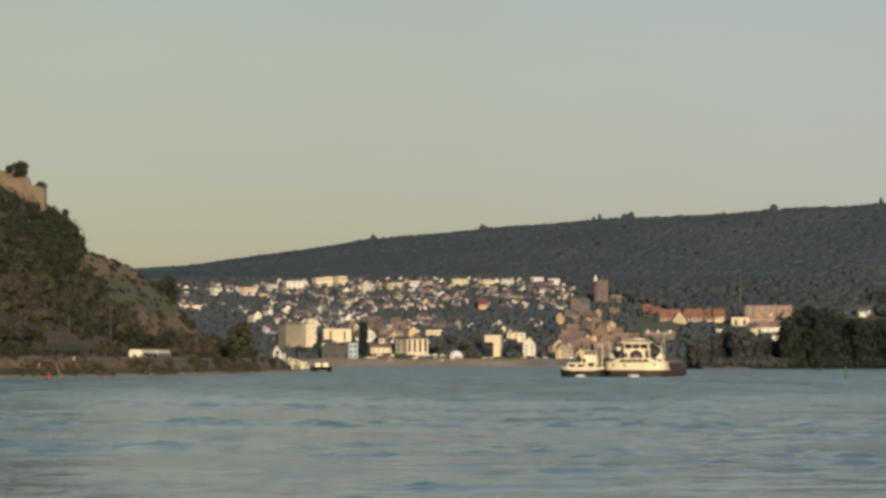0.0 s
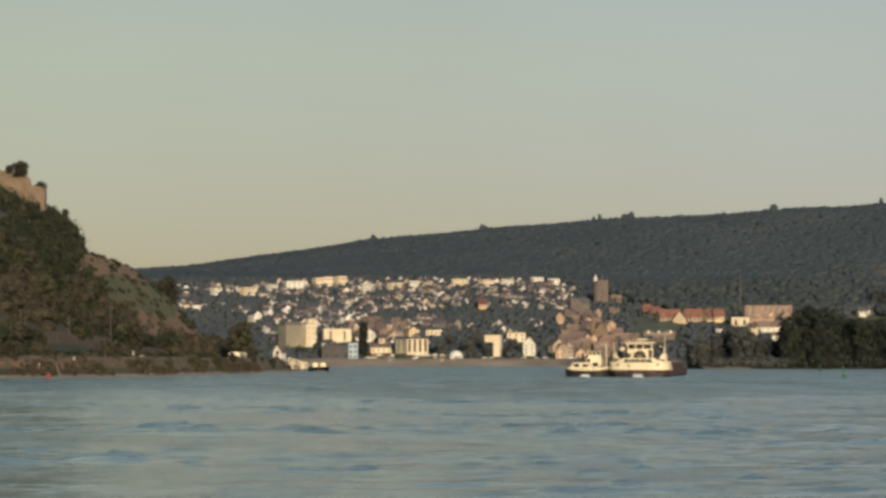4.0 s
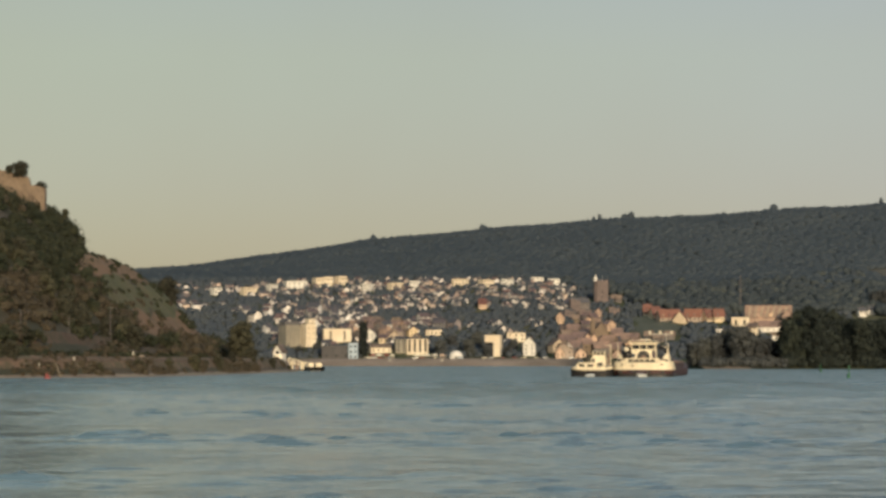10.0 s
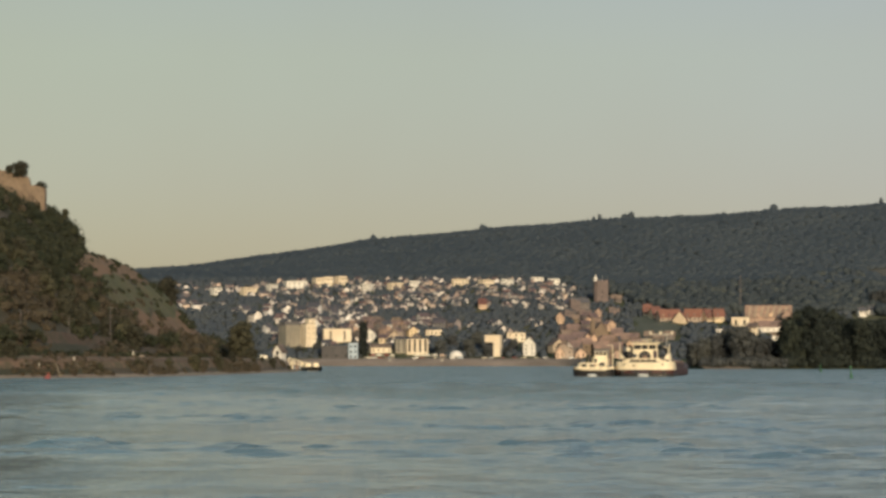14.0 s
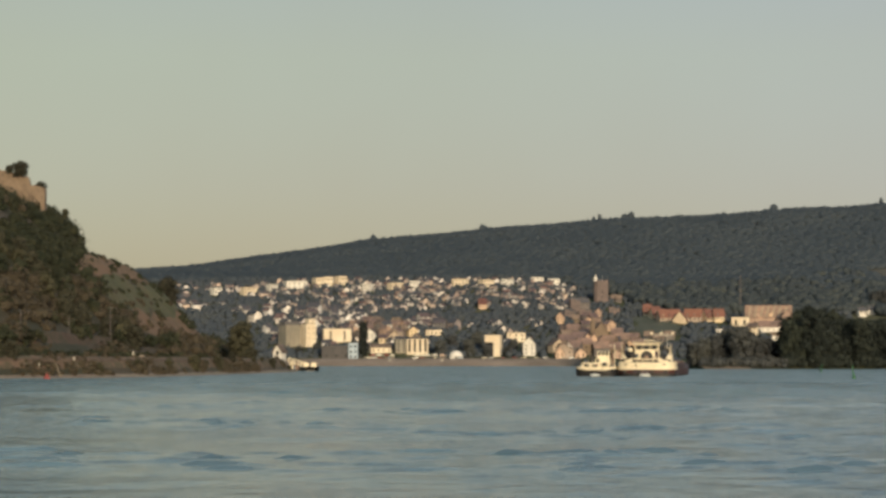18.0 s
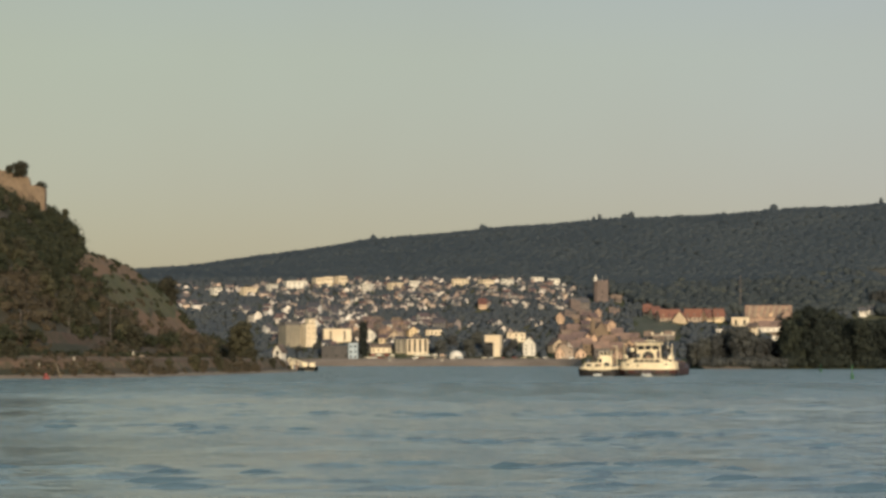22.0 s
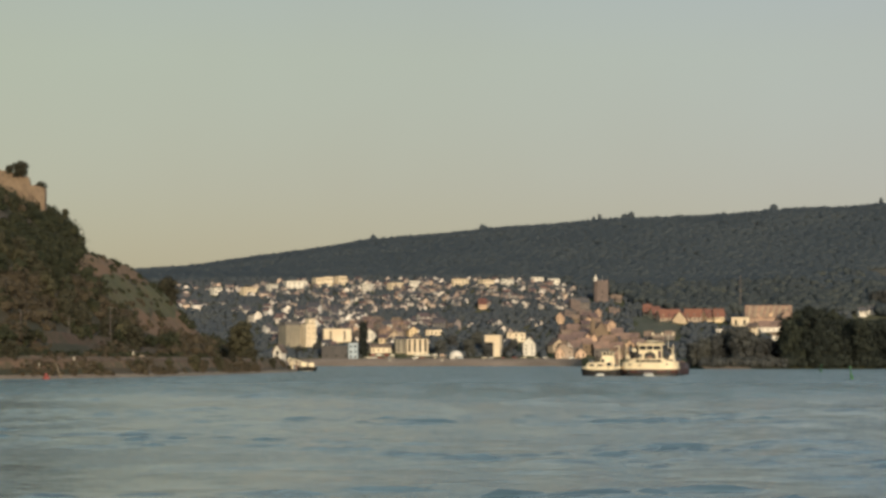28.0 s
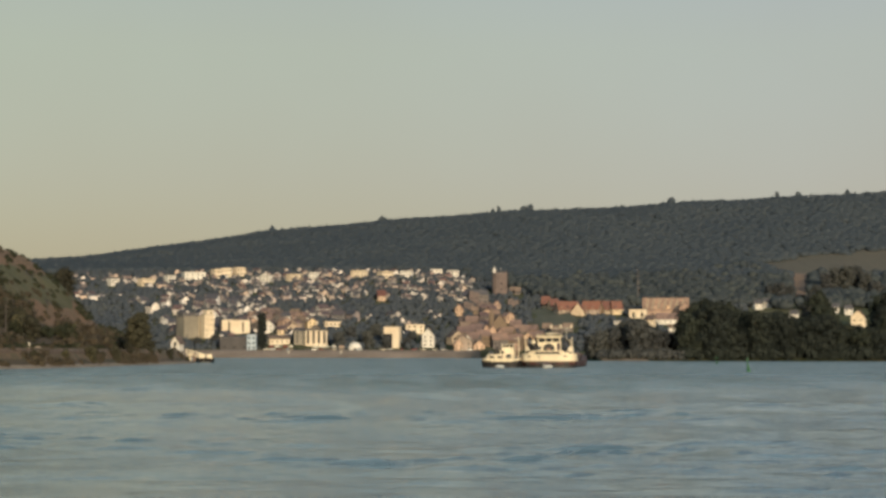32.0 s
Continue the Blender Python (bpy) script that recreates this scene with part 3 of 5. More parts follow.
def tree(rng, height, spread, label, dark=M_LEAF, slim=1.0, per=150, leaf=0.5, lobes=14, low=0.25):
    """A tree with a tapered trunk, limbs and a broken crown."""
    t = thing("tree", label, "tree")
    bm = bmesh.new()
    tube(bm, (0, 0, -0.6), (0.1, 0, height * 0.55), height * 0.022, height * 0.012)
    cs, ss = [], []
    for i in range(lobes):
        f = low + (0.93 - low) * (i + 0.5) / lobes
        w = spread * math.sqrt(math.sin(math.pi * min(1, 0.16 + 0.76 * (f - low) / (1 - low)))) * rng.uniform(0.45, 1.0)
        a = i * 2.4 + rng.uniform(-0.5, 0.5)
        p = (w * 0.7 * math.cos(a), w * 0.7 * math.sin(a), height * f)
        tube(bm, (0.05, 0, height * f * 0.72), p, height * 0.009, height * 0.003, 5)
        q = spread * rng.uniform(0.28, 0.48)
        cs.append(p)
        ss.append((q, q, q * rng.uniform(0.7, 1.1) * slim))
    cs.append((0, 0, height * 0.9))
    ss.append((spread * 0.3, spread * 0.3, height * 0.1))
    part("trunk", bm, M_BARK, t)
    v, f = leafy_mass(rng, cs, ss, per, leaf, (BALL_V, BALL_F))
    link_mesh("crown", v, f, dark, t)
    return t


def shrubs(name, label, rng, spots, heights, material, per=60, leaf=0.35, category="bushes"):
    ob = link_mesh(name, *leafy_mass(rng, spots, heights, per, leaf, (BALL_V, BALL_F)), material)
    return tagged(ob, label, category, kind="stuff")


rng = np.random.default_rng(7)


def canopy(name, label, spots, radii, material, rough=0.28, tall=1.0):
    """Lumpy tree tops standing shoulder to shoulder."""
    r = np.asarray(radii)[:, None] * np.array([1, 1, tall])
    ob = link_mesh(name, *lumps(rng, spots, r, (BALL_V, BALL_F), rough), material, smooth=True)
    return tagged(ob, label, "woods", kind="stuff")


# woods over the ridge and the upper slopes
spots, radii, lower, lower_r = [], [], [], []
for i in range(52000):
    y = rng.uniform(1640, 2860)
    x = rng.uniform(-0.17 * y, 0.30 * y)
    edge = interp(x, (-420, -300, -100, 60, 130, 190, 240, 700), (2170, 2200, 2215, 2215, 2190, 1960, 1900, 1880))
    if y < edge + 25 * noise.noise((x * 0.02, y * 0.02, 3.0)):
        continue
    b = x / y
    wob = noise.noise((x * 0.02, y * 0.015, 60.0))
    taper = max(0.0, 0.232 - b) * 3600
    if 0.203 + 0.008 * wob < b < 0.31 and taper + 2165 + 45 * wob + 60 * noise.noise((x * 0.008, 0, 61.0)) < y < 2345 + 40 * wob - 0.3 * taper:
        continue
    if 0.2165 < b < 0.226 and 1890 < y < 2250 or 0.197 < b < 0.2075 and y < 1930:
        continue
    r = rng.uniform(2.4, 5.2)
    if y < 2090 + 170 * noise.noise((x * 0.012, y * 0.01, 50.0)) + rng.normal() * 45:
        lower.append((x, y, far_z(x, y) + 4.5 + rng.normal() * 1.3))
        lower_r.append(r * 1.2)
        continue
    spots.append((x, y, far_z(x, y) + 2.6 + rng.normal() * 0.45))
    radii.append(r * 1.6)
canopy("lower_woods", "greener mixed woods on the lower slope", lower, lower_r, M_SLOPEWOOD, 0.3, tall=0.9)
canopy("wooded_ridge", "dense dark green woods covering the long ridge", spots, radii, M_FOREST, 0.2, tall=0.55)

# a few tall conifers and oaks along the skyline
spots, radii = [], []
for x, z, r in ((201.3, 5, 3), (211.1, 7, 3), (252.8, 7, 4), (243.7, 5, 4), (588.8, 8, 3), (53.7, 4, 5), (445.0, 4, 5), (-93.8, 1, 5), (617.5, 5, 4), (685.6, 5, 4)):
    for j in range(4):
        spots.append((x + rng.uniform(-2, 2), 2800, far_z(x, 2800) + 4 + z * (0.4 + 0.25 * j)))
        radii.append(r * (1.1 - 0.22 * j))
for i in range(640):
    x = -460 + i * 1.95 + rng.uniform(-1.2, 1.2)
    r, up = rng.uniform(1.2, 3.2), rng.uniform(1.0, 3.2)
    spots.append((x, 2800, far_z(x, 2800) + up))
    radii.append(r)
    if rng.random() < 0.35:
        spots.append((x, 2800, far_z(x, 2800) + up + r * 1.2))
        radii.append(r * 0.5)
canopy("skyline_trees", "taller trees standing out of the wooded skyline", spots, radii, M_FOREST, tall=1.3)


# ---- houses ----
def house(w, d, h, roof_h, label, wall=M_WALL, roof=M_ROOF, cols=3, storeys=2, turned=False, name="house", cat="house", chimney=True):
    """A gabled house: walls with gables, overhanging roof, chimney and windows. turned: the gable faces the river."""
    t = thing(name, label, cat)
    bm = bmesh.new()
    lx, ly_ = (d, w) if turned else (w, d)
    x, y = lx / 2, ly_ / 2
    pts = [(-x, -y, -3), (x, -y, -3), (x, y, -3), (-x, y, -3), (-x, -y, h), (x, -y, h), (x, y, h), (-x, y, h), (-x, 0, h + roof_h), (x, 0, h + roof_h)]
    vs = [bm.verts.new(p) for p in pts]
    for f in ((0, 1, 5, 4), (2, 3, 7, 6), (1, 2, 6, 9, 5), (3, 0, 4, 8, 7), (3, 2, 1, 0)):
        bm.faces.new([vs[i] for i in f])
    rot = Matrix.Rotation(radians(90), 4, "Z") if turned else Matrix()
    bm.transform(rot)
    part("wall", bm, wall, t)
    bm = bmesh.new()
    o, k = 0.5, roof_h / y
    for s in (-1, 1):
        q = [bm.verts.new(p) for p in ((-x - o, s * (y + o), h - o * k), (x + o, s * (y + o), h - o * k), (x + o, 0, h + roof_h), (-x - o, 0, h + roof_h),
                                       (-x - o, s * (y + o), h - o * k + 0.3), (x + o, s * (y + o), h - o * k + 0.3), (x + o, 0, h + roof_h + 0.3), (-x - o, 0, h + roof_h + 0.3))]
        for f in ((0, 1, 2, 3), (4, 5, 6, 7), (0, 1, 5, 4), (1, 2, 6, 5), (2, 3, 7, 6), (3, 0, 4, 7)):
            bm.faces.new([q[i] for i in f])
    bm.transform(rot)
    top = part("roof", bm, roof, t)
    if chimney:
        part("chimney", B(-0.35 + w * 0.15, 0.35 + w * 0.15, 0.3, 1.0, h + roof_h * 0.4, h + roof_h + 1.0), M_TOWER, top)
    fy = -(x if turned else y)
    for s in range(storeys):
        z = 0.9 + s * (h - 0.4) / storeys
        for c in range(cols):
            cx = w * ((c + 0.5) / cols - 0.5)
            part("window", B(cx - 0.55, cx + 0.55, fy - 0.06, fy + 0.1, z, z + 1.4), M_WIN, t)
    return t


def roof_of(ob):
    return next(c for c in ob.children if c.name.startswith("roof"))


def plain(w, d, h, label, wall=M_WALL_W, cols=6, rows=3, name="apartment_block", cat="building", roof=M_ROOF_G, win=(1.5, 1.5), parapet=0.4, base=0.0):
    """A flat-roofed block with its windows."""
    t = thing(name, label, cat)
    part("wall", B(-w / 2, w / 2, -d / 2, d / 2, -3, h), wall, t)
    part("roof", B(-w / 2 - 0.25, w / 2 + 0.25, -d / 2 - 0.25, d / 2 + 0.25, h, h + parapet, 0.06), roof, t)
    for r in range(rows):
        for c in range(cols):
            cx = w * ((c + 0.5) / cols - 0.5)
            z = base + 1.0 + r * (h - base - 0.5) / rows
            part("window", B(cx - win[0] / 2, cx + win[0] / 2, -d / 2 - 0.08, -d / 2 + 0.1, z, z + win[1]), M_WIN, t)
    return t


def put(ob, x, y, turn=0.0, z=None):
    ob.matrix_basis = pose(x, y, far_z(x, y) if z is None else z, 0, 0, turn)
    return ob


KINDS = [
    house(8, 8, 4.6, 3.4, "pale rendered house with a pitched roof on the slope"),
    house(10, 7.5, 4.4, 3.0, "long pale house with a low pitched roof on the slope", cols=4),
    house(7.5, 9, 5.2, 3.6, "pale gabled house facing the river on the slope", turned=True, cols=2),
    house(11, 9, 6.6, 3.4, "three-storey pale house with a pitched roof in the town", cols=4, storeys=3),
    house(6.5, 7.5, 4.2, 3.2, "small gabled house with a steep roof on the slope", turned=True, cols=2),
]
TAKEN = []


def free(x, y, r):
    for a, b, q in TAKEN:
        if abs(a - x) < (r + q) * 0.5 and abs(b - y) < 8:
            return False
    return True


used = set()
hr = random.Random(11)


def settle(x, y, k, turn):
    src = KINDS[k]
    m = pose(x, y, far_z(x, y), 0, 0, turn)
    if k not in used:
        used.add(k)
        src["group"] = "houses of the town"
        src.matrix_basis = m
    else:
        o = copy_thing(src, m)
        q = hr.uniform(0.55, 0.92)
        o.scale = (q, q, q * hr.uniform(0.9, 1.1))
    TAKEN.append((x, y, 9))


BIGS = []


def clear(x, y, near):
    return all(abs(a - x) > q * 0.55 or not -near < y - b < 8 for a, b, q in BIGS)


def big(ob, x, y, turn=0.0, r=20):
    TAKEN.append((x, y, r))
    BIGS.append((x, y, r))
    return put(ob, x, y, turn)


# the large buildings along the river front and on the slope
silo = big(plain(16, 13, 16.5, "pale concrete grain warehouse with a flat roof", M_WALL_D2, 3, 1, "warehouse", win=(0.5, 1.2)), -121, 1667, 32, 34)
mill = big(plain(8.6, 10, 17.5, "tall cream mill tower above the warehouse", M_WALL_Y, 2, 4, "mill_tower", "tower", win=(0.7, 0.9)), -107, 1663, 30, 14)
for i in range(5):
    part("pilaster", B(-7.6 + i * 3.6, -6.9 + i * 3.6, -6.75, -6.4, -2, 16.4), M_WALL_D2, silo)
part("roof_shed", B(-7.5, 4.0, -4, 5, 16.9, 19.6, 0.1), M_ROOF_G, silo, "dark roof shed")
part("roof_house", B(-1.5, 4.0, -4, 4, 17.9, 21.6, 0.1), M_WALL_Y, mill)
part("window", B(1.2, 2.4, -4.12, -3.9, 18.8, 20.4), M_WIN, mill)
big(plain(23, 9, 10.6, "long cream office block with upright dark window bays", M_WALL_Y, 2, 1, "office_block", win=(1.3, 8.0)), -86, 1684, 18, 30)
big(plain(5, 6, 11, "dark stair tower at the end of the office block", M_WALL_D, 1, 1, "stair_tower"), -95, 1681, 18, 6)
big(plain(22, 16, 9, "dark grey harbour shed below the mill", M_CLAD, 3, 1, "shed"), -81, 1595, 0, 28)
big(plain(7, 8, 12, "pale blue clad building by the quay", M_BLUE, 2, 3, "blue_building"), -68, 1586, 0, 9)
flats = big(plain(17, 11, 11.0, "pale apartment block with bright upright bays by the river", M_WALL_Y, 4, 1, win=(1.9, 9.6)), -21, 1617, 14, 24)
# balcony fronts get a grey that puts their shade into the colour
for i in range(4):
    for k in range(3):
        part("balcony", B(-7.3 + i * 4.25, -5.45 + i * 4.25, -5.9, -5.5, 1.4 + k * 3.1, 2.1 + k * 3.1, 0.04), M_WALL_D, flats, "shaded balcony front")
big(plain(9, 10, 10, "stair wing beside the apartment block, greyed for shade", M_WALL_D2, 2, 4, "apartment_wing"), -33, 1620, 10, 10)
big(house(16, 9, 3.8, 2.6, "long low cream hall with a shallow roof", M_WALL_Y, M_ROOF_T, 4, 1, chimney=False), -49, 1620, 16, 20)
big(plain(14, 7, 4, "pale flat building at the edge of the park", M_WALL_Y, 4, 1), -8, 1734, 12, 16)
arch = big(plain(12, 12, 16, "tall cream building with one side darkened for shade", M_WALL_Y, 1, 1, win=(0.6, 0.8)), 39, 1614, -10, 14)
# dark slab in the front: the shade is its colour, no recess is cut
part("open_bay", B(-6.06, 0.8, -6.06, -5.0, -0.5, 10.5), M_WIN, arch, "dark slab that puts in the shade on this side")
for i in range(3):
    part("floor_slab", B(-6.1, 0.8, -6.12, -6.0, 1.5 + i * 3.2, 1.9 + i * 3.2), M_WALL_D, arch)
big(plain(15, 10, 7, "cream block over the gardens", M_WALL_Y, 3, 2), 59, 1702, 5, 18)
big(house(9, 10, 9, 5, "tall pale gabled house on the river front", M_WALL_W, M_ROOF_G, 2, 3, True), 67, 1617, -8, 14)
for hx, hy_, w, turn in ((-127, 2124, 9, 28), (-118, 2135, 10, 12), (-105, 2141, 10, 35)):
    big(plain(w, 9, 8.5, "cream terrace wing under the woods", M_WALL_Y, 3, 2), hx, hy_, turn, w + 2)
big(plain(22, 9, 8, "white flat-roofed block under the woods", M_WALL_W, 4, 2), -148, 2096, 24, 18)
big(plain(12, 9, 6.5, "white block at the top of the slope", M_WALL_W, 3, 2), 98, 2169, 0, 14)
big(plain(12, 9, 6.5, "white block at the top of the slope", M_WALL_W, 3, 2), 115, 2169, 0, 14)
for hx, hy_, w in ((-190, 2044, 15), (-222, 2044, 9), (-48, 2096, 14), (-28, 2118, 10), (18, 2135, 16), (44, 2124, 14), (66, 2135, 12), (-75, 2080, 11), (-170, 2075, 9)):
    big(plain(w, 9, 6.5, "pale flat-roofed terrace high on the slope", M_WALL_Y if w > 12 else M_WALL_W, max(2, int(w / 3)), 2, "terrace_block"), hx, hy_, hr.choice((-30, -12, 20, 34)), w + 2)
big(house(7, 8, 4, 5, "small hall with a steep red roof", M_WALL_P, M_ROOF_R, 3, 1), 36, 1918, 6, 16)
# old town below the castle
for hx, hy_, w, h, c in ((92, 1583, 14, 7, 2), (101, 1601, 10, 8, 1), (109, 1614, 11, 8, 3), (121, 1608, 12, 9, 1), (133, 1614, 13, 8, 3), (143, 1633, 12, 7, 0), (88, 1627, 10, 6, 2), (97, 1653, 12, 6, 3),
                      (108, 1667, 11, 6, 1), (119, 1660, 11, 7, 0), (132, 1667, 12, 7, 3), (144, 1688, 11, 6, 1), (118, 1709, 10, 6, 3), (131, 1709, 10, 6, 0), (107, 1716, 10, 6, 3), (154, 1653, 11, 6, 3), (144, 1731, 9, 5, 1)):
    big(house(w, 10, h, 4.5, "old town house with a weathered tiled roof", (M_WALL_P, M_WALL_D, M_WALL_B, M_STONE)[c], (M_ROOF_T, M_ROOF_D, M_ROOF_T, M_ROOF_D)[c], 3, 2, c % 2 == 0), hx, hy_, hr.uniform(-25, 25), 15)
for i in range(46):
    px, py = hr.uniform(0.056, 0.092), hr.uniform(1600, 1745)
    if not free(px * py, py, 4):
        continue
    c, w = hr.randrange(4), hr.uniform(5.5, 9)
    big(house(w, 7.5, hr.uniform(4, 6), hr.uniform(3, 4.4), "narrow old town house with a worn tiled roof", (M_WALL_P, M_WALL_D, M_WALL_B, M_STONE)[c], (M_ROOF_T, M_ROOF, M_ROOF_H, M_ROOF_D)[c], 2, 2, i % 2 == 0), px * py, py, hr.uniform(-35, 35), w)
for i in range(60):
    px, py = hr.uniform(-0.043, -0.012), hr.uniform(1665, 1800)
    if not free(px * py, py, 6) or not clear(px * py, py, 30):
        continue
    c, w = hr.randrange(4), hr.uniform(6, 9.5)
    big(house(w, 7.5, hr.uniform(4, 6), hr.uniform(2.6, 3.6), "pinkish tiled house close to its neighbours in the town", (M_WALL_P, M_WALL_D, M_WALL_B, M_WALL_W)[c], (M_ROOF_D, M_ROOF_T, M_ROOF_D, M_ROOF)[c], 2, 2, i % 2 == 0), px * py, py, hr.uniform(-45, 45), w)
church = big(house(14, 9, 10, 9, "church with a steep ochre roof among the old town houses", M_STONE, M_ROOF_T, 3, 1, True, name="church", cat="church", chimney=False), 126, 1688, 14, 12)
part("spire", lathe(bmesh.new(), [(2.2, 8), (2.2, 19), (1.6, 20), (0.1, 25)], 8), M_STONE, church).location = (-6, -2, 0)
for hx, hy_, w, h, wall in ((112.5, 1640, 5.0, 9.5, M_WALL_O), (118.0, 1637, 5.2, 11.0, M_WALL_O), (124.0, 1641, 5.0, 10.0, M_WALL_P), (95.5, 1590, 7.5, 8.5, M_WALL_W), (104.0, 1582, 8.0, 4.0, M_WALL_O), (88.0, 1580, 6.0, 4.5, M_WALL_O)):
    big(house(w, 9, h, 4.0, "tall narrow gabled house of the old town", wall, M_ROOF_D, 2, 3 if h > 7 else 2, True), hx, hy_, hr.uniform(-8, 10), w)
for i in range(13):
    px, py = hr.uniform(0.056, 0.080), hr.uniform(1765, 1900)
    if not free(px * py, py, 7):
        continue
    c, w = hr.randrange(4), hr.uniform(5.5, 9)
    big(house(w, 7.5, hr.uniform(4, 6), hr.uniform(2.6, 4), "old house on the rock under the castle", (M_WALL_P, M_WALL_D, M_STONE, M_WALL_D)[c], (M_ROOF_D, M_ROOF_T, M_ROOF_H, M_ROOF_D)[c], 2, 2, i % 2 == 0), px * py, py, hr.uniform(-35, 35), w)
# castle outworks under the keep
for hx, hy_, w, h in ((121, 1918, 9, 12), (128, 1883, 12, 8), (132, 1840, 14, 6), (157, 1918, 10, 6), (113, 1866, 9, 7)):
    cw = thing("castle_outwork", "reddish stone castle outwork on the rock", "castle")
    part("wall", ragged_wall([(-w / 2, 0, -4, h), (-w / 6, 0, -4, h + 0.8), (w / 6, 0, -4, h - 1.0), (w / 2, 0, -4, h - 0.3)], 5), M_TOWER, cw)
    for q in (-0.25, 0.2):
        part("window", B(w * q - 0.4, w * q + 0.4, -2.58, -2.3, h * 0.45, h * 0.45 + 1.4), M_WIN, cw)
    put(cw, hx, hy_, hr.uniform(-12, 12))
    TAKEN.append((hx, hy_, w))
# red-roofed institution and its neighbours on the terrace to the right
for hx, hy_, w, h, turn in ((200, 1853, 20, 3.4, 14), (209, 1840, 7, 3.0, 70), (222, 1853, 15, 3.8, -16), (235, 1857, 8, 3.4, 24), (244, 1853, 9, 4.2, 4), (190, 1874, 8, 4.0, 12), (186, 1905, 7, 3.0, -5)):
    rb = big(house(w, 12, h, 7.0, "long building with a bright red tiled roof", M_WALL_B, M_ROOF_R, 4, 2), hx, hy_, turn, w + 3)
    for i in range(max(1, int(w / 6))):
        x = -w / 2 + 3 + i * 6
        part("dormer", B(x - 0.9, x + 0.9, -5.4, -2.5, h + 1.0, h + 3.0, 0.08), M_ROOF_D, roof_of(rb), "dull red dormer")
great_hall = big(house(40, 18, 5, 11, "large hall with a broad weathered tile roof", M_WALL_P, M_ROOF_D, 7, 1), 287, 1844, -8, 42)
for i in range(7):
    x0 = -18.5 + i * 5.2
    q = [(x0 + k * 2.6 + e, -9 + 9 * k, 5 + 11 * k + 0.36) for k, e in ((0.06, 0), (0.06, 1.9), (0.92, 1.9), (0.92, 0))]
    bm = bmesh.new()
    top, low_ = [bm.verts.new(p) for p in q], [bm.verts.new((p[0], p[1], p[2] - 0.2)) for p in q]
    bm.faces.new(top)
    for k in range(4):
        bm.faces.new((top[k], low_[k], low_[(k + 1) % 4], top[(k + 1) % 4]))
    part("roof_panel", bm, M_ROOF_P, roof_of(great_hall), "paler patched strip of tiles")
part("end_gable", B(20.05, 20.35, -7.5, 7.5, -1, 7.5, 0.05), M_ROOF_R, great_hall, "red-clad gable end")
for x in (-9, 2, 12):
    part("dormer", B(x - 1.2, x + 1.2, -8.2, -4.5, 6.0, 9.2, 0.1), M_WALL_P, roof_of(great_hall))
radio = thing("radio_mast", "slender grey lattice mast behind the red roofs", "mast")
for x, y in ((-0.7, -0.7), (0.7, -0.7), (0.0, 0.7)):
    part("leg", tube(bmesh.new(), (x, y, -2), (x * 0.3, y * 0.3, 36), 0.16, 0.12, 6), M_WALL_D, radio)
for i in range(9):
    k = 1 - 0.7 * i / 9
    part("brace", tube(bmesh.new(), (-0.7 * k, -0.7 * k, i * 4), (0.7 * k, -0.7 * k, i * 4 + 2), 0.09, 0.09, 5), M_WALL_D, radio)
put(radio, 271, 1905)
big(house(9, 14, 9, 6, "gabled end wing of the large hall", M_WALL_P, M_ROOF_D, 2, 3, True), 300, 1820, -10, 10)
big(house(24, 9, 4, 5, "low wing with a dull mauve roof before the hall", M_WALL_W, M_ROOF_D, 5, 1), 281, 1780, -4, 24)
big(house(9, 8, 4.5, 3, "pale house under the large hall", M_WALL_W, M_ROOF_T, 2, 1), 274, 1720, 6, 12)
big(plain(15, 10, 8, "yellow-lit block beside the large hall", M_WALL_Y, 2, 1, win=(2.0, 4.5)), 259, 1820, -12, 16)
big(house(8, 8, 6, 3.5, "yellow-lit house below the block", M_WALL_Y, M_ROOF_T, 2, 2), 261, 1761, -20, 9)
for hx, hy_, w in ((171, 1738, 7), (178, 1720, 9), (188, 1738, 8), (165, 2013, 5), (169, 2008, 5), (190, 1595, 6)):
    big(house(w, 7, 3.2, 3.4, "small weathered house below the meadow", M_WALL_D, M_ROOF_H, 2, 1), hx, hy_, hr.uniform(-25, 25), w + 2)
big(plain(7, 7, 6, "small white house among the trees", M_WALL_W, 2, 2), 232, 1753, 0, 8)

singles, far_lot = 0, []
for i in range(3000):
    if len(TAKEN) > 505:
        break
    py = 219.84 / hr.uniform(219.84 / 2195, 219.84 / 1600)
    b = hr.uniform(-0.128, 0.062)
    x, y = b * py, py
    top = interp(b, (-0.128, -0.08, 0.0, 0.062), (2120, 2180, 2195, 2190))
    low = interp(b, (-0.128, -0.095, -0.075, 0.0, 0.03, 0.062), (1900, 1870, 1620, 1600, 1640, 1900))
    if not low < y < top:
        continue
    if noise.noise((x * 0.012, y * 0.012, 6.0)) < -0.28 or (0.0 < b < 0.06 and 1690 < y < 1900 and hr.random() < 0.9) or (-0.008 < b < 0.022 and y < 1760):
        continue
    if b < interp(y, (1900, 2100), (-0.062, -0.072)) and hr.random() < 0.62:
        continue
    if free(x, y, 6.5) and clear(x, y, 26):
        turn = hr.choice((-52, -38, -20, 8, 30, 44)) + hr.uniform(-6, 6)
        if y < 1900 and singles < 178:
            singles += 1
            settle(x, y, hr.randrange(5), turn)
        else:
            TAKEN.append((x, y, 9))
            far_lot.append((x, y, turn))

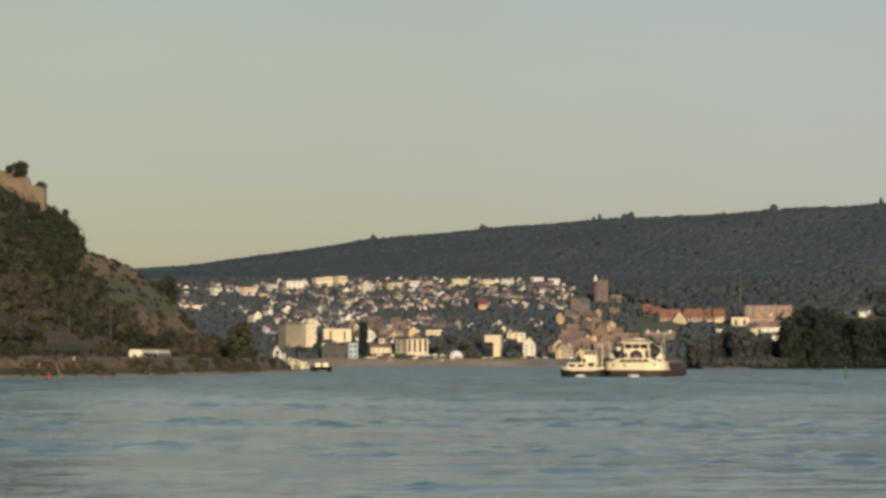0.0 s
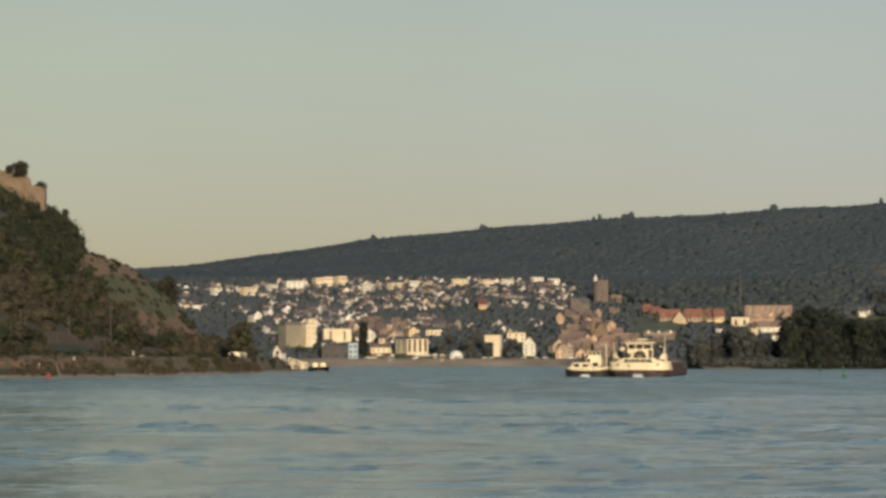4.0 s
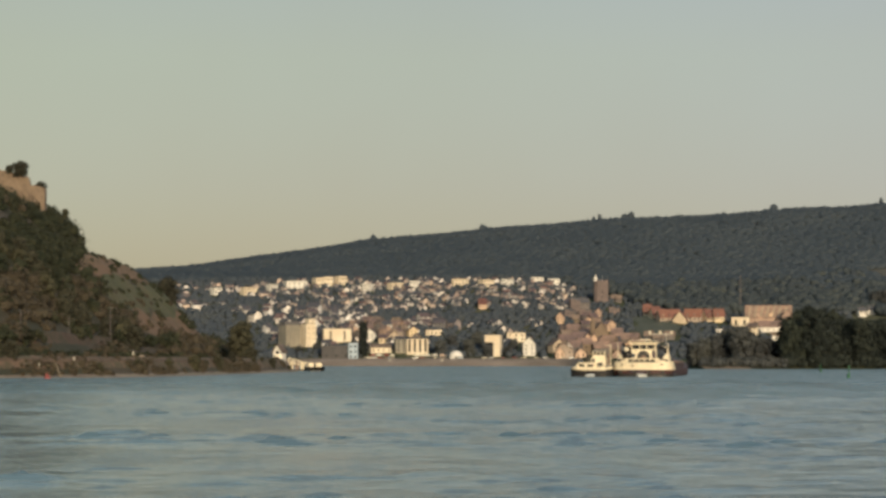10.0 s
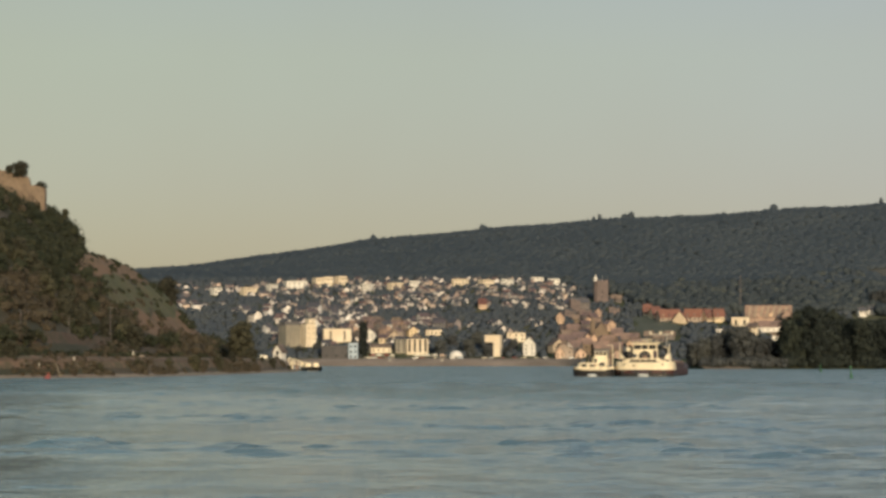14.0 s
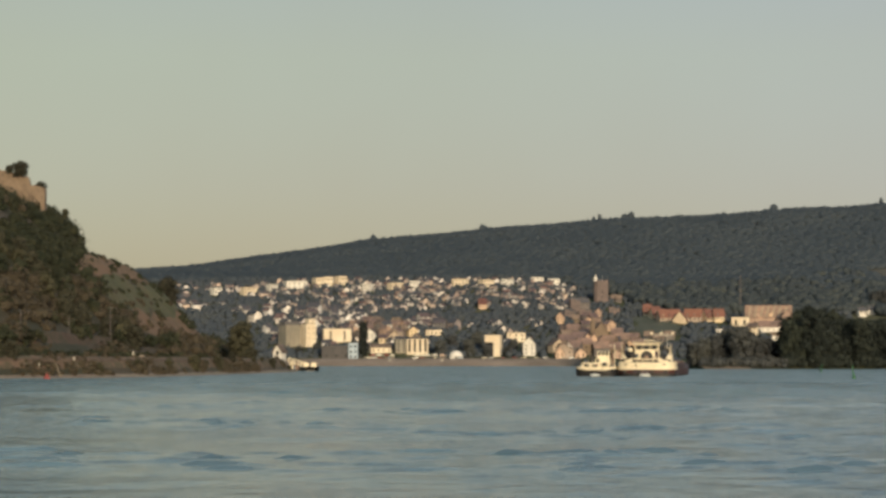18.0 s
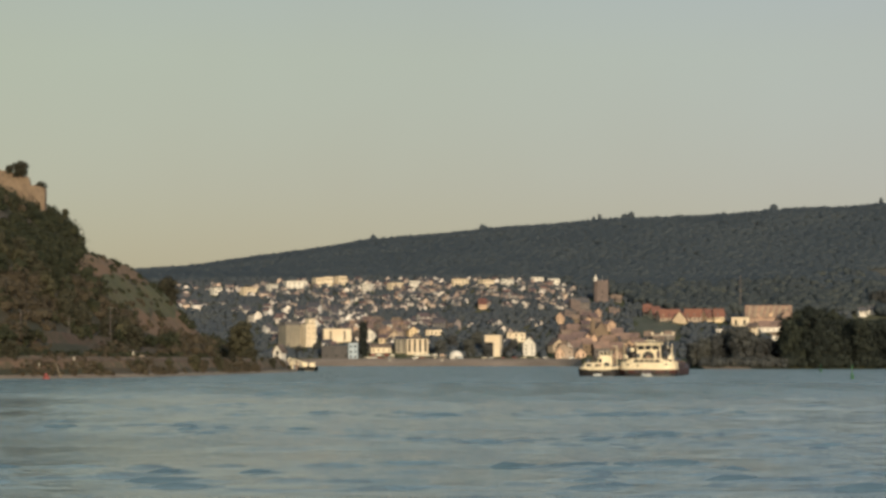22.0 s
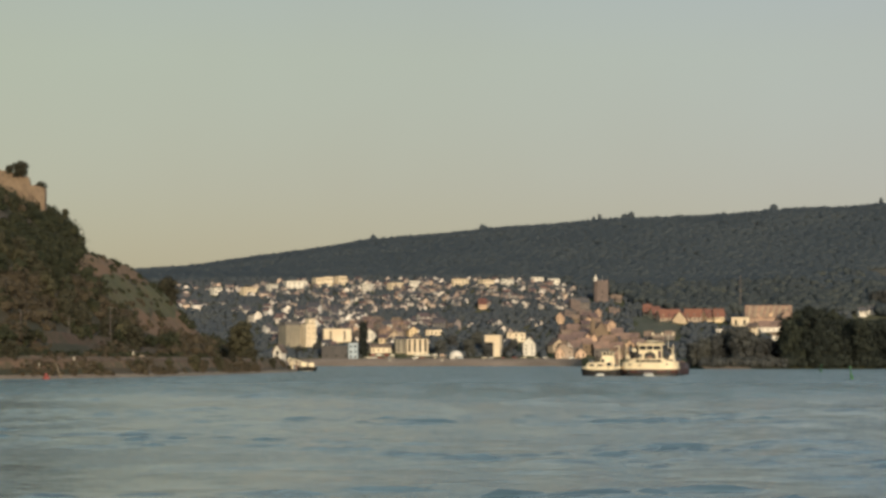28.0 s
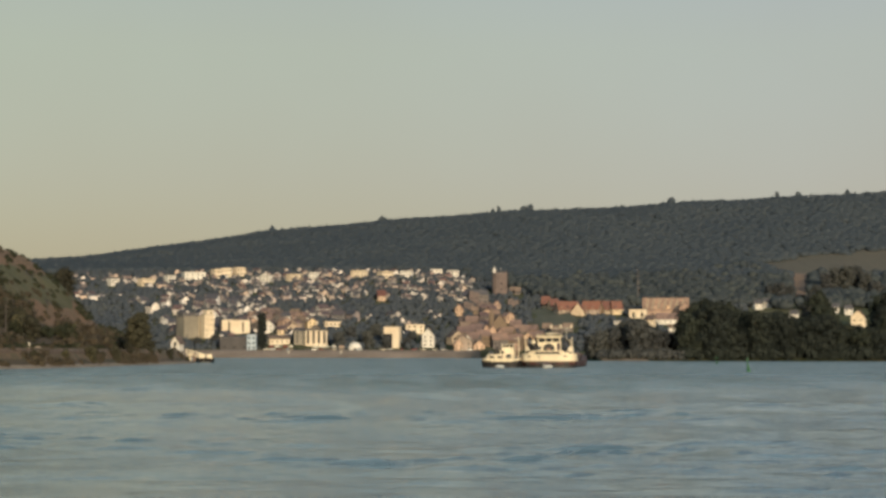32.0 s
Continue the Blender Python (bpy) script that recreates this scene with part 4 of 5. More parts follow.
# the uppermost houses, too small to tell apart, in one piece
def joined_houses():
    verts, faces, mats = [], [], []
    for x, y, turn in far_lot:
        w, d, h, k = hr.uniform(1.9, 3.8), hr.uniform(2.2, 3.2), hr.uniform(2.8, 4.4), hr.uniform(1.6, 2.4)
        m = pose(x, y, far_z(x, y), 0, 0, turn + (90 if hr.random() < 0.4 else 0))
        n = len(verts)
        pts = [(-w, -d, -3), (w, -d, -3), (w, d, -3), (-w, d, -3), (-w, -d, h), (w, -d, h), (w, d, h), (-w, d, h), (-w, 0, h + k), (w, 0, h + k)]
        e, q = 0.4, 0.25
        pts += [(-w - e, -d - e, h - e * k / d + q), (w + e, -d - e, h - e * k / d + q), (w + e, 0, h + k + q), (-w - e, 0, h + k + q), (w + e, d + e, h - e * k / d + q), (-w - e, d + e, h - e * k / d + q)]
        verts += [tuple(m @ Vector(p)) for p in pts]
        for f, c in (((0, 1, 5, 4), 0), ((2, 3, 7, 6), 0), ((1, 2, 6, 9, 5), 0), ((3, 0, 4, 8, 7), 0), ((10, 11, 12, 13), 1), ((13, 12, 14, 15), 1)):
            faces.append(tuple(n + i for i in f))
            mats.append(c)
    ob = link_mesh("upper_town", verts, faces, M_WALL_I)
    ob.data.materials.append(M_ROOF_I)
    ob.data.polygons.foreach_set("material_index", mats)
    tagged(ob, "rows of small pale houses with dark roofs high on the slope", "houses", kind="stuff")


joined_houses()

# gardens, parks and street trees between the houses
spots, radii = [], []
for i in range(15000):
    y = rng.uniform(1585, 2215)
    b = rng.uniform(-0.135, 0.20)
    x = b * y
    edge = interp(x, (130, 190, 240), (2190, 1960, 1900))
    if y < coast(x) + 25 or y > edge + 30:
        continue
    if any(abs(a - x) < 3.6 and abs(q - y) < 4.6 for a, q, _ in TAKEN) or not clear(x, y, 34) or b > 0.196 or (0.054 < b < 0.093 and y < 1750 and rng.random() < 0.75):
        continue
    if 0.0905 < b < 0.1145 and 1735 + 15 * noise.noise((x * 0.05, 0, 8.0)) < y < 1890:
        continue
    if rng.random() < (0.35 if noise.noise((x * 0.012, y * 0.012, 6.0)) > -0.2 else 0.0):
        continue
    r = rng.uniform(1.5, 3.3)
    spots.append((x, y, far_z(x, y) + r * 0.6))
    radii.append(r)
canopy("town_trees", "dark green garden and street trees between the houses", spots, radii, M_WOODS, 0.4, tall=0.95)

# the castle keep over the town
keep = thing("castle_tower", "square reddish stone castle keep with a flat crenellated top", "tower")
part("wall", B(-6, 6, -6, 6, -6, 21, 0.15, 0.3), M_TOWER, keep)
for i in range(4):
    part("merlon", B(-5.4 + i * 3.1, -3.7 + i * 3.1, -5.6, -4.7, 21, 22.4), M_TOWER, keep)
part("turret", B(-7.0, -4.8, -3, -1, -6, 21.5, 0.1), M_TOWER, keep, "slender stair turret")
part("turret_cap", lathe(bmesh.new(), [(1.7, 21.4), (1.6, 24.0), (0.1, 27.0)], 8), M_WALL_W, keep, "pale cap").location = (-5.9, -2, 0)
part("flag_pole", tube(bmesh.new(), (1.5, 0, 21), (1.5, 0, 27), 0.12, 0.08, 6), M_WALL_W, keep)
for i, z in enumerate((5, 10)):
    part("window", B(-0.6, 0.6, -6.05, -5.4, z, z + 1.8), M_WIN, keep)
put(keep, 151, 1999, 12)
hall = put(house(17, 10, 8, 4, "castle hall of weathered stone beside the keep", M_WALL_D, M_ROOF_G, 4, 2, name="castle_hall", cat="castle"), 126, 1932, 8)


# ---- left bank ----
ruin = thing("castle_ruin", "pale broken stone walls of a castle ruin on the crag", "ruin")
part("wall", ragged_wall([(-146.5, 622, 44, 62.6), (-136.4, 621, 44, 61.2), (-131.4, 620, 44, 59.9), (-128.0, 620, 44, 59.2), (-123.3, 620, 44, 57.9), (-122.7, 620, 44, 56.4)], 1.6), M_STONE, ruin)
part("wall", ragged_wall([(-122.3, 616, 42, 54.9), (-120.3, 616, 42, 55.0), (-117.6, 616, 42, 54.2), (-117.4, 616, 42, 53.7)], 3.0), M_STONE, ruin)

def bare_slope(d, y):
    """Open soil and grass under the crest and on the spur towards the town."""
    w = 8 * noise.noise((d * 0.15, y * 0.04, 80.0))
    return (y > 506 + 5.2 * (d - 42) + w and 42 < d < 66) or (y > 512 + w and 34 < d <= 42) or (y > 524 + w and 25.5 < d <= 34)


# scrub on the hillside
spots, sizes, dspots, dsizes = [], [], [], []
for i in range(4400):
    y = rng.uniform(330, 700)
    d = rng.uniform(17, 110)
    x = left_water(y) - d
    if x / y < -0.245:
        continue
    if 588 < y < 626 and d > 74:
        continue
    z = left_z(x, y)
    bare = noise.noise((x * 0.04, y * 0.02, 12.0)) + (1.2 if bare_slope(d, y) else 0.0)
    s = rng.uniform(0.8, 2.7) if bare < 0.25 else rng.uniform(0.4, 1.1)
    if bare > 0.25 and rng.random() < 0.72 or (y < 530 and 18.5 < d < 28 and noise.noise((y * 0.05, d * 0.1, 70.0)) < 0.14 + 0.25 * (d < 24)):
        continue
    if y > 500 and d < 27 and rng.random() < 0.35:
        continue
    dry = noise.noise((x * 0.035, y * 0.018, 90.0)) + 0.3 * rng.normal() + (0.25 if d < 38 else -0.32) + (0.4 if y > 490 and d < 30 else 0.0) > 0.3
    (dspots if dry else spots).append((x, y, z + s * 0.5))
    (dsizes if dry else sizes).append((s, s, s * 0.9))
shrubs("hillside_scrub", "dense olive green scrub on the steep hillside", rng, spots, sizes, M_SCRUB, 50, 0.34)
shrubs("dry_scrub", "dry brownish scrub on the steep hillside", rng, dspots, dsizes, M_DRY, 50, 0.34)
# a dark hedge between the track and the wall, and creepers on the wall
spots, sizes = [], []
for i in range(700):
    y = rng.uniform(325, 540)
    d = rng.uniform(13, 17.5) if i < 420 else rng.uniform(20.0, 24.0)
    if noise.noise((y * 0.045, d * 0.3, 33.0)) < (-0.05 if i < 420 else 0.08):
        continue
    s = rng.uniform(0.4, 1.15)
    spots.append((left_water(y) - d + 0.4, y, left_z(left_water(y) - d, y) + s * 0.6 + (0 if i < 420 else rng.uniform(0, 2.2))))
    sizes.append((s, s * 1.6, s))
shrubs("trackside_hedge", "dark green hedge and creepers below and on the wall", rng, spots, sizes, M_SCRUB, 40, 0.34)
# bushes and reeds along the waterline
spots, sizes = [], []
for i in range(850):
    y = rng.uniform(320, 640)
    d = rng.uniform(1.2, 3.3) if i % 5 else rng.uniform(3.3, 6.0)
    x = left_water(y) - d
    if noise.noise((y * 0.06, d * 0.2, 20.0)) < (-0.05 if y < 420 else 0.22):
        continue
    s = rng.uniform(0.25, 0.75) * (1.5 if rng.random() < 0.1 else 1)
    spots.append((x, y, left_z(x, y) + s * 0.5))
    sizes.append((s, s, s))
shrubs("bank_bushes", "low brownish green bushes along the stony bank", rng, spots, sizes, M_DRY, 40, 0.22)

t1 = tree(rng, 10.2, 4.4, "large round dark tree on the river bank", dark=M_LEAF, lobes=20, per=110, leaf=0.34, low=0.12)
t1.matrix_basis = pose(-54.0, 560, 3.0)
t2 = tree(rng, 7.5, 3.2, "bushy dark tree at the tip of the bank", dark=M_LEAF, lobes=16, per=90, leaf=0.34, low=0.02)
for x, y, s, up in ((-49.9, 545, 0.6, 0.7), (-46.6, 572, 0.42, 0.85), (-45.0, 612, 0.3, 0.7), (-48.4, 560, 0.25, 0.8), (-53.4, 450, 0.5, 0.9), (-51.4, 480, 0.42, 1.2), (-52.8, 466, 0.25, 1), (-51.1, 508, 0.35, 1),
                    (-84.0, 628, 0.75, 1), (-57.8, 398, 0.42, 0.7), (-61.6, 376, 0.3, 0.8), (-55.5, 424, 0.35, 0.8), (-72.3, 350, 0.5, 0.8), (-74.2, 346, 0.55, 0.8), (-50.2, 494, 0.2, 1.2), (-48.6, 526, 0.22, 1.2)):
    o = copy_thing(t2, pose(x, y, max(0.6, left_z(x, y)) - 0.3, 0, 0, x * 50))
    o.scale = (s, s, s * up)
t2.matrix_basis = pose(-82.8, 632, left_z(-82.8, 632) - 0.5)
for x, y, s in ((-125.4, 618.5, 0.7), (-128.8, 619, 0.4), (-119.4, 618.5, 0.46), (-111.9, 618, 0.4), (-110.6, 618, 0.3), (-97.0, 620, 0.3), (-101.2, 620, 0.25)):
    o = copy_thing(t2, pose(x, y, 0, 0, 0, x * 30))
    o.scale = (s * 1.35, s * 1.2, s * 0.78) if x < -115 else (s, s, s * 0.9)
    o.location.z = interp(x, (-128.8, -125.4, -119.4, -111.9, -97.0), (59.3, 58.6, 53.9, 45.8, left_z(-97.0, 620))) - 0.4
    if x > -111.2:
        o.location.z = left_z(x, y) - 0.4


hillside = 0
for i in range(700):
    y, d = rng.uniform(395, 625), rng.uniform(20, 84)
    x = left_water(y) - d
    if x / y < -0.225 or noise.noise((x * 0.05, y * 0.025, 40.0)) < 0.12 or bare_slope(d, y) or y > 488 and d > 30 or y > 585 and d > 72:
        continue
    q = rng.uniform(0.3, 0.8)
    o = copy_thing(t2, pose(x, y, left_z(x, y) - 0.3, 0, 0, i * 37.0))
    o.scale = (q, q, q * rng.uniform(0.8, 1.1))
    o["label"] = "small dark tree on the scrubby hillside"
    hillside += 1
    if hillside == 110:
        break

# ---- right bank trees ----
tr = [tree(rng, 27, 8.5, "tall broad dark green tree on the wooded island", M_DARKLEAF, lobes=26, per=100, leaf=0.62, low=0.04),
      tree(rng, 30, 7, "tall dense dark green tree on the wooded island", M_DARKLEAF, lobes=26, per=100, leaf=0.62, low=0.05),
      tree(rng, 18, 8, "rounded grey-green tree by the far shore", M_GREYLEAF, lobes=22, per=100, leaf=0.56, low=0.04)]
tr.append(tree(rng, 17, 8.5, "broad drooping willow at the water's edge", M_DARKLEAF, lobes=24, per=100, leaf=0.6, low=0.02))
tr.append(tree(rng, 31, 9.5, "tall uneven poplar standing over the wood", M_GREYLEAF, lobes=22, per=100, leaf=0.7, low=0.15))
rows = []
for i in range(26):
    b = 0.168 + 0.115 * i / 25 + rng.uniform(-0.002, 0.002)
    y = coast(b * 890) + rng.uniform(4, 12)
    rows.append((b * y, y, 1.8, 3, rng.uniform(0.6, 0.75 if 0.236 < b < 0.264 else 1.05)))
for i in range(9):
    b = 0.185 + 0.10 * i / 8 + rng.uniform(-0.006, 0.006)
    if not 0.236 < b < 0.264:
        y = rng.uniform(930, 1000)
        rows.append((b * y, y, 2.2, 4, rng.uniform(0.95, 1.15)))
for i in range(84):
    b = 0.167 + 0.118 * i / 83
    y = rng.uniform(893, 985)
    hgt = interp(b, (0.166, 0.18, 0.20, 0.22, 0.28), (0.80, 0.88, 0.96, 1.04, 1.08)) * rng.uniform(0.6, 1.05)
    if 0.238 < b < 0.262:
        hgt *= 0.55
    rows.append((b * y, y, 2.2, int(rng.integers(0, 2)), hgt))
for i in range(30):
    b = 0.119 + 0.047 * i / 29
    y = rng.uniform(906, 945)
    rows.append((b * y, y, 2.2, 2, interp(b, (0.119, 0.128, 0.138, 0.146, 0.150, 0.165), (0.5, 0.66, 0.96, 0.9, 0.62, 0.62)) * rng.uniform(0.82, 1.0)))
spots, sizes = [], []
for i in range(620):
    x = rng.uniform(109, 300)
    y = coast(x) + rng.uniform(-1, 10)
    q = rng.uniform(1.2, 4.2 if x > 148 else 2.6)
    spots.append((x, y, 1.2 + q * 0.6))
    sizes.append((q, q, q))
for name, pick, mat_ in (("shore_bushes", lambda p: p[0] >= 148, M_DARKLEAF), ("shore_scrub", lambda p: p[0] < 148, M_GREYLEAF)):
    chosen = [i for i, p in enumerate(spots) if pick(p)]
    shrubs(name, "bushes crowding the shore under the trees", rng, [spots[i] for i in chosen], [sizes[i] for i in chosen], mat_, 60, 0.6)
first = set()
for x, y, z, k, s in rows:
    m = pose(x, y, z, 0, 0, float(rng.uniform(0, 360)))
    if k not in first:
        first.add(k)
        o = tr[k]
        o.matrix_basis = m
    else:
        o = copy_thing(tr[k], m)
    b = x / y
    cap = 14 if abs(b - 0.2494) < 0.009 else 19.5 if abs(b - 0.2027) < 0.012 else 16 if abs(b - 0.2184) < 0.011 else 18 if abs(b - 0.245) < 0.010 else 26 if b < 0.195 else 30
    s = min(s, cap / (27, 30, 18, 17, 31)[k])
    o.scale = (s, s, s)


# taller single trees standing on the slope behind the island
for x, y, k, q in ((464.2, 1990, 4, 0.8), (475.7, 2000, 4, 0.92), (485.3, 1995, 4, 1.0), (497.5, 2005, 4, 0.96), (502.9, 1990, 4, 0.82), (402.6, 1950, 2, 0.95), (411.1, 1945, 2, 1.1), (421.6, 1955, 2, 0.9), (448.2, 1960, 2, 0.9), (511.6, 1980, 2, 1.0)):
    o = copy_thing(tr[k], pose(x, y, far_z(x, y) - 0.5, 0, 0, x * 3.0))
    o.scale = (q, q, q)
    o["label"] = "tall dark tree on the slope behind the island wood"

pier = thing("concrete_pier", "pale grey concrete pier at the edge of the wood", "pier")
part("shaft", B(-1.3, 1.3, -1.0, 1.0, -1, 9, 0.1, 0.5), M_WALL_D, pier)
part("cap", B(-1.0, 1.0, -0.8, 0.8, 9, 9.6, 0.08), M_WALL_D, pier)
put(pier, 147.5, 908)
big(house(12, 10, 9, 5.5, "orange-lit house in a gap of the trees", M_WALL_Y, M_ROOF_R, 2, 2, True), 440, 1764, -20)
for hx, hy_ in ((451, 1844), (379, 1892), (392, 1909), (396, 1816), (442, 1857), (476, 1804)):
    big(house(7, 7, 5, 3, "small white house on the wooded slope", M_WALL_W, M_ROOF_G, 2, 2), hx, hy_, hr.uniform(-20, 20))
marquee = thing("white_dome", "white domed pavilion on the river front", "pavilion")
part("dome", lathe(bmesh.new(), [(5.4, -1), (5.4, 0.6), (5.0, 2.4), (4.0, 4.1), (2.3, 5.2), (0.3, 5.6)], 20), M_WALL_W, marquee)
part("finial", lathe(bmesh.new(), [(0.3, 5.5), (0.1, 6.6)], 6), M_STEEL, marquee)
part("door", B(-0.8, 0.8, -5.5, -5.2, -0.5, 1.5), M_WIN, marquee)
put(marquee, 10, 1595)
gable = put(house(3.1, 4.5, 4.0, 2.2, "narrow white gabled house behind the bank", M_WALL_W, M_ROOF_T, 1, 2, True, chimney=False), -59.5, 762, -18, 2.9)


# ---- promenade ----
def car(mat, label):
    c = thing("car", label, "car", "cars parked on the promenade")
    part("body", B(-2.1, 2.1, -0.85, 0.85, 0.35, 0.95, 0.12), mat, c)
    part("cabin", B(-1.3, 1.2, -0.75, 0.75, 0.9, 1.5, 0.1, 0.25), M_WIN, c)
    for x in (-1.35, 1.35):
        for y in (-0.8, 0.8):
            part("wheel", tube(bmesh.new(), (x, y - 0.1, 0.33), (x, y + 0.1, 0.33), 0.33, 0.33, 10), M_SHIPD, c)
    return c


CARS = [car(M_TRAIN, "white car parked on the promenade"), car(M_STEEL, "silver car parked on the promenade"), car(M_RED, "red car parked on the promenade"), car(M_BLUE, "pale blue car parked on the promenade"), car(M_SHIPD, "black car parked on the promenade")]
cx = -62.0
for i in range(26):
    cx += hr.choice((5.0, 5.3, 6.5, 9.0, 13.0))
    k = i if i < 5 else hr.choice((0, 0, 1, 1, 2, 3, 4, 4))
    if cx > 96:
        break
    m = pose(cx, coast(cx) + hr.uniform(4.5, 9.0), 5.72, 0, 0, hr.choice((0, 0, 60, 80, 20)) + hr.uniform(-8, 8))
    if i < 5:
        CARS[i].matrix_basis = m
    else:
        copy_thing(CARS[k], m)


def market_tent(w, roof, label):
    """Four posts under a low pyramid canopy with a hanging edge."""
    t = thing("market_tent", label, "tent", "tents on the promenade")
    h = w / 2
    bm = bmesh.new()
    base = [bm.verts.new(p) for p in ((-h, -h, 2.3), (h, -h, 2.3), (h, h, 2.3), (-h, h, 2.3))]
    edge = [bm.verts.new((v.co.x, v.co.y, 1.95)) for v in base]
    tip = bm.verts.new((0, 0, 3.7))
    for i in range(4):
        bm.faces.new((base[i], base[(i + 1) % 4], tip))
        bm.faces.new((edge[i], edge[(i + 1) % 4], base[(i + 1) % 4], base[i]))
    part("canopy", bm, roof, t)
    for x in (-h + 0.1, h - 0.1):
        for y in (-h + 0.1, h - 0.1):
            part("post", tube(bmesh.new(), (x, y, -0.4), (x, y, 2.2), 0.05, 0.05, 6), M_STEEL, t)
    part("counter", B(-h * 0.8, h * 0.8, -h * 0.5, -h * 0.2, -0.4, 1.0, 0.04), M_WOOD, t)
    return t


for hx, w, roof in ((-19.5, 4.4, M_TRAIN), (-15.3, 3.6, M_TRAIN), (-11.5, 5.0, M_TRAIN), (-5.9, 3.8, M_TRAIN), (-0.4, 4.6, M_WALL_P), (-52.6, 4.4, M_RED), (-47.9, 4.8, M_TRAIN), (-42.4, 3.8, M_RED), (-38.2, 3.6, M_TRAIN)):
    put(market_tent(w, roof, "red canvas market tent on the promenade" if roof == M_RED else "pale canvas market tent on the promenade"), hx, coast(hx) + 14, hr.uniform(-20, 20), 5.9)
for hx in (-0.8, -39.6):
    sg = thing("quay_sign", "white notice board on the quay slope", "sign")
    part("board", B(-0.8, 0.8, -0.1, 0.1, 1.2, 2.4, 0.03), M_QUAYPALE, sg)
    part("post", tube(bmesh.new(), (0, 0.16, -1), (0, 0.16, 2.8), 0.1, 0.1, 6), M_STEEL, sg)
    sg.matrix_basis = pose(hx, coast(hx) - 2, 2.6)
poplar = tree(rng, 27, 4.2, "slender dark poplar by the harbour", M_DARKLEAF, 2.2, 110, 0.8, 22, 0.04)
put(poplar, -61, 1595)
for x, y, q in ((-2, 1601, 1.0), (-15, 1620, 0.9), (7, 1647, 0.9), (20, 1614, 1.0), (27, 1657, 1.0), (34, 1595, 0.75), (50, 1601, 0.7), (56, 1647, 0.7), (-98, 1624, 0.6), (-111, 1614, 0.55)):
    o = copy_thing(tr[2], pose(x, y, far_z(x, y) - 0.3, 0, 0, x))
    o.scale = (q * 0.8, q * 0.8, q * 0.72)

# ---- left bank furniture ----
def mast(x, y, z, h):
    t = thing("line_mast", "grey steel mast beside the railway", "mast")
    part("post", tube(bmesh.new(), (0, 0, -1), (0, 0, h), 0.09, 0.06), M_WALL_D, t)
    part("bracket", tube(bmesh.new(), (0, 0, h - 0.8), (1.6, 0, h - 0.5), 0.03, 0.02, 6), M_WALL_D, t)
    part("stay", tube(bmesh.new(), (0, 0, h - 0.1), (1.5, 0, h - 0.55), 0.02, 0.02, 6), M_WOOD, t)
    t.matrix_basis = pose(x, y, z)
    return t


mast(-78.8, 390, 6.4, 6.3)
mast(-72.4, 455, 6.0, 9.0)
mast(-76.0, 425, 6.0, 6.0)


def marker(x, y, z, h, w):
    t = thing("river_marker", "white painted kilometre marker board on the bank", "marker")
    part("post", tube(bmesh.new(), (0, 0.06, -0.6), (0, 0.06, h), 0.06, 0.06, 6), M_WOOD, t)
    part("board", B(-w / 2, w / 2, -0.04, 0.02, h * 0.25, h, 0.01), M_QUAYPALE, t)
    t.matrix_basis = pose(x, y, z)
    return t


marker(-65.0, 369, 2.2, 1.6, 0.22)
marker(-59.2, 400, 3.9, 1.0, 0.28)
marker(-68.5, 355, 1.9, 0.8, 0.22)
steps = thing("bank_steps", "pale concrete steps running down the bank", "steps")
for i in range(13):
    f = i / 12
    hx, yy = -61.5 + f * (-56.0 - -61.5), 428 - 18 * f
    part("step", B(hx - 0.5, hx + 0.5, yy - 0.8, yy + 0.8, -0.5, 4.3 - 4.0 * f), M_QUAY, steps)
stump = thing("wooden_stake", "leaning grey wooden mooring stake", "stake")
part("stake", tube(bmesh.new(), (0, 0, -0.5), (0.5, 0, 2.2), 0.12, 0.09), M_WOOD, stump)
stump.matrix_basis = pose(-64.4, 352, 0.4, 0, -30)

# ---- vessels ----
def hull_mesh(length, beam, depth, sheer_bow, z0=-1.0):
    """A river barge's hull: rounded stern, long straight sides, blunt raised bow. The stern is at y = 0."""
    ys = [0, 0.8, 2.5, 6, 12, length * 0.5, length - 14, length - 7, length - 3, length - 0.8, length]
    ws = [0.78, 0.9, 0.97, 1, 1, 1, 1, 0.93, 0.72, 0.45, 0.3]
    bm = bmesh.new()
    rows = []
    for y, w in zip(ys, ws):
        hb = beam / 2 * w
        top = depth + (sheer_bow * max(0, (y - length + 16) / 16) ** 1.5) + (0.35 * max(0, (12 - y) / 12))
        rows.append([bm.verts.new(p) for p in ((-hb * 0.86, y, z0), (-hb, y, 0.4), (-hb, y, top), (hb, y, top), (hb, y, 0.4), (hb * 0.86, y, z0))])
    for p, q in zip(rows, rows[1:]):
        for i in range(5):
            bm.faces.new((p[i], p[i + 1], q[i + 1], q[i]))
    bm.faces.new(rows[0])
    bm.faces.new(rows[-1][::-1])
    return bm


def stern_path(half, reach, y0, y1, n=22):
    """A line round a rounded stern in plan, from the port side to the starboard side."""
    pts = [(-half, y1), (-half, (y1 + y0 + reach) / 2)]
    for i in range(n + 1):
        a = math.pi * (i / n - 0.5)
        pts.append((math.copysign(half * abs(math.sin(a)) ** 0.6, a), y0 + reach * (1 - math.cos(a) ** 0.6)))
    return pts + [(half, (y1 + y0 + reach) / 2), (half, y1)]


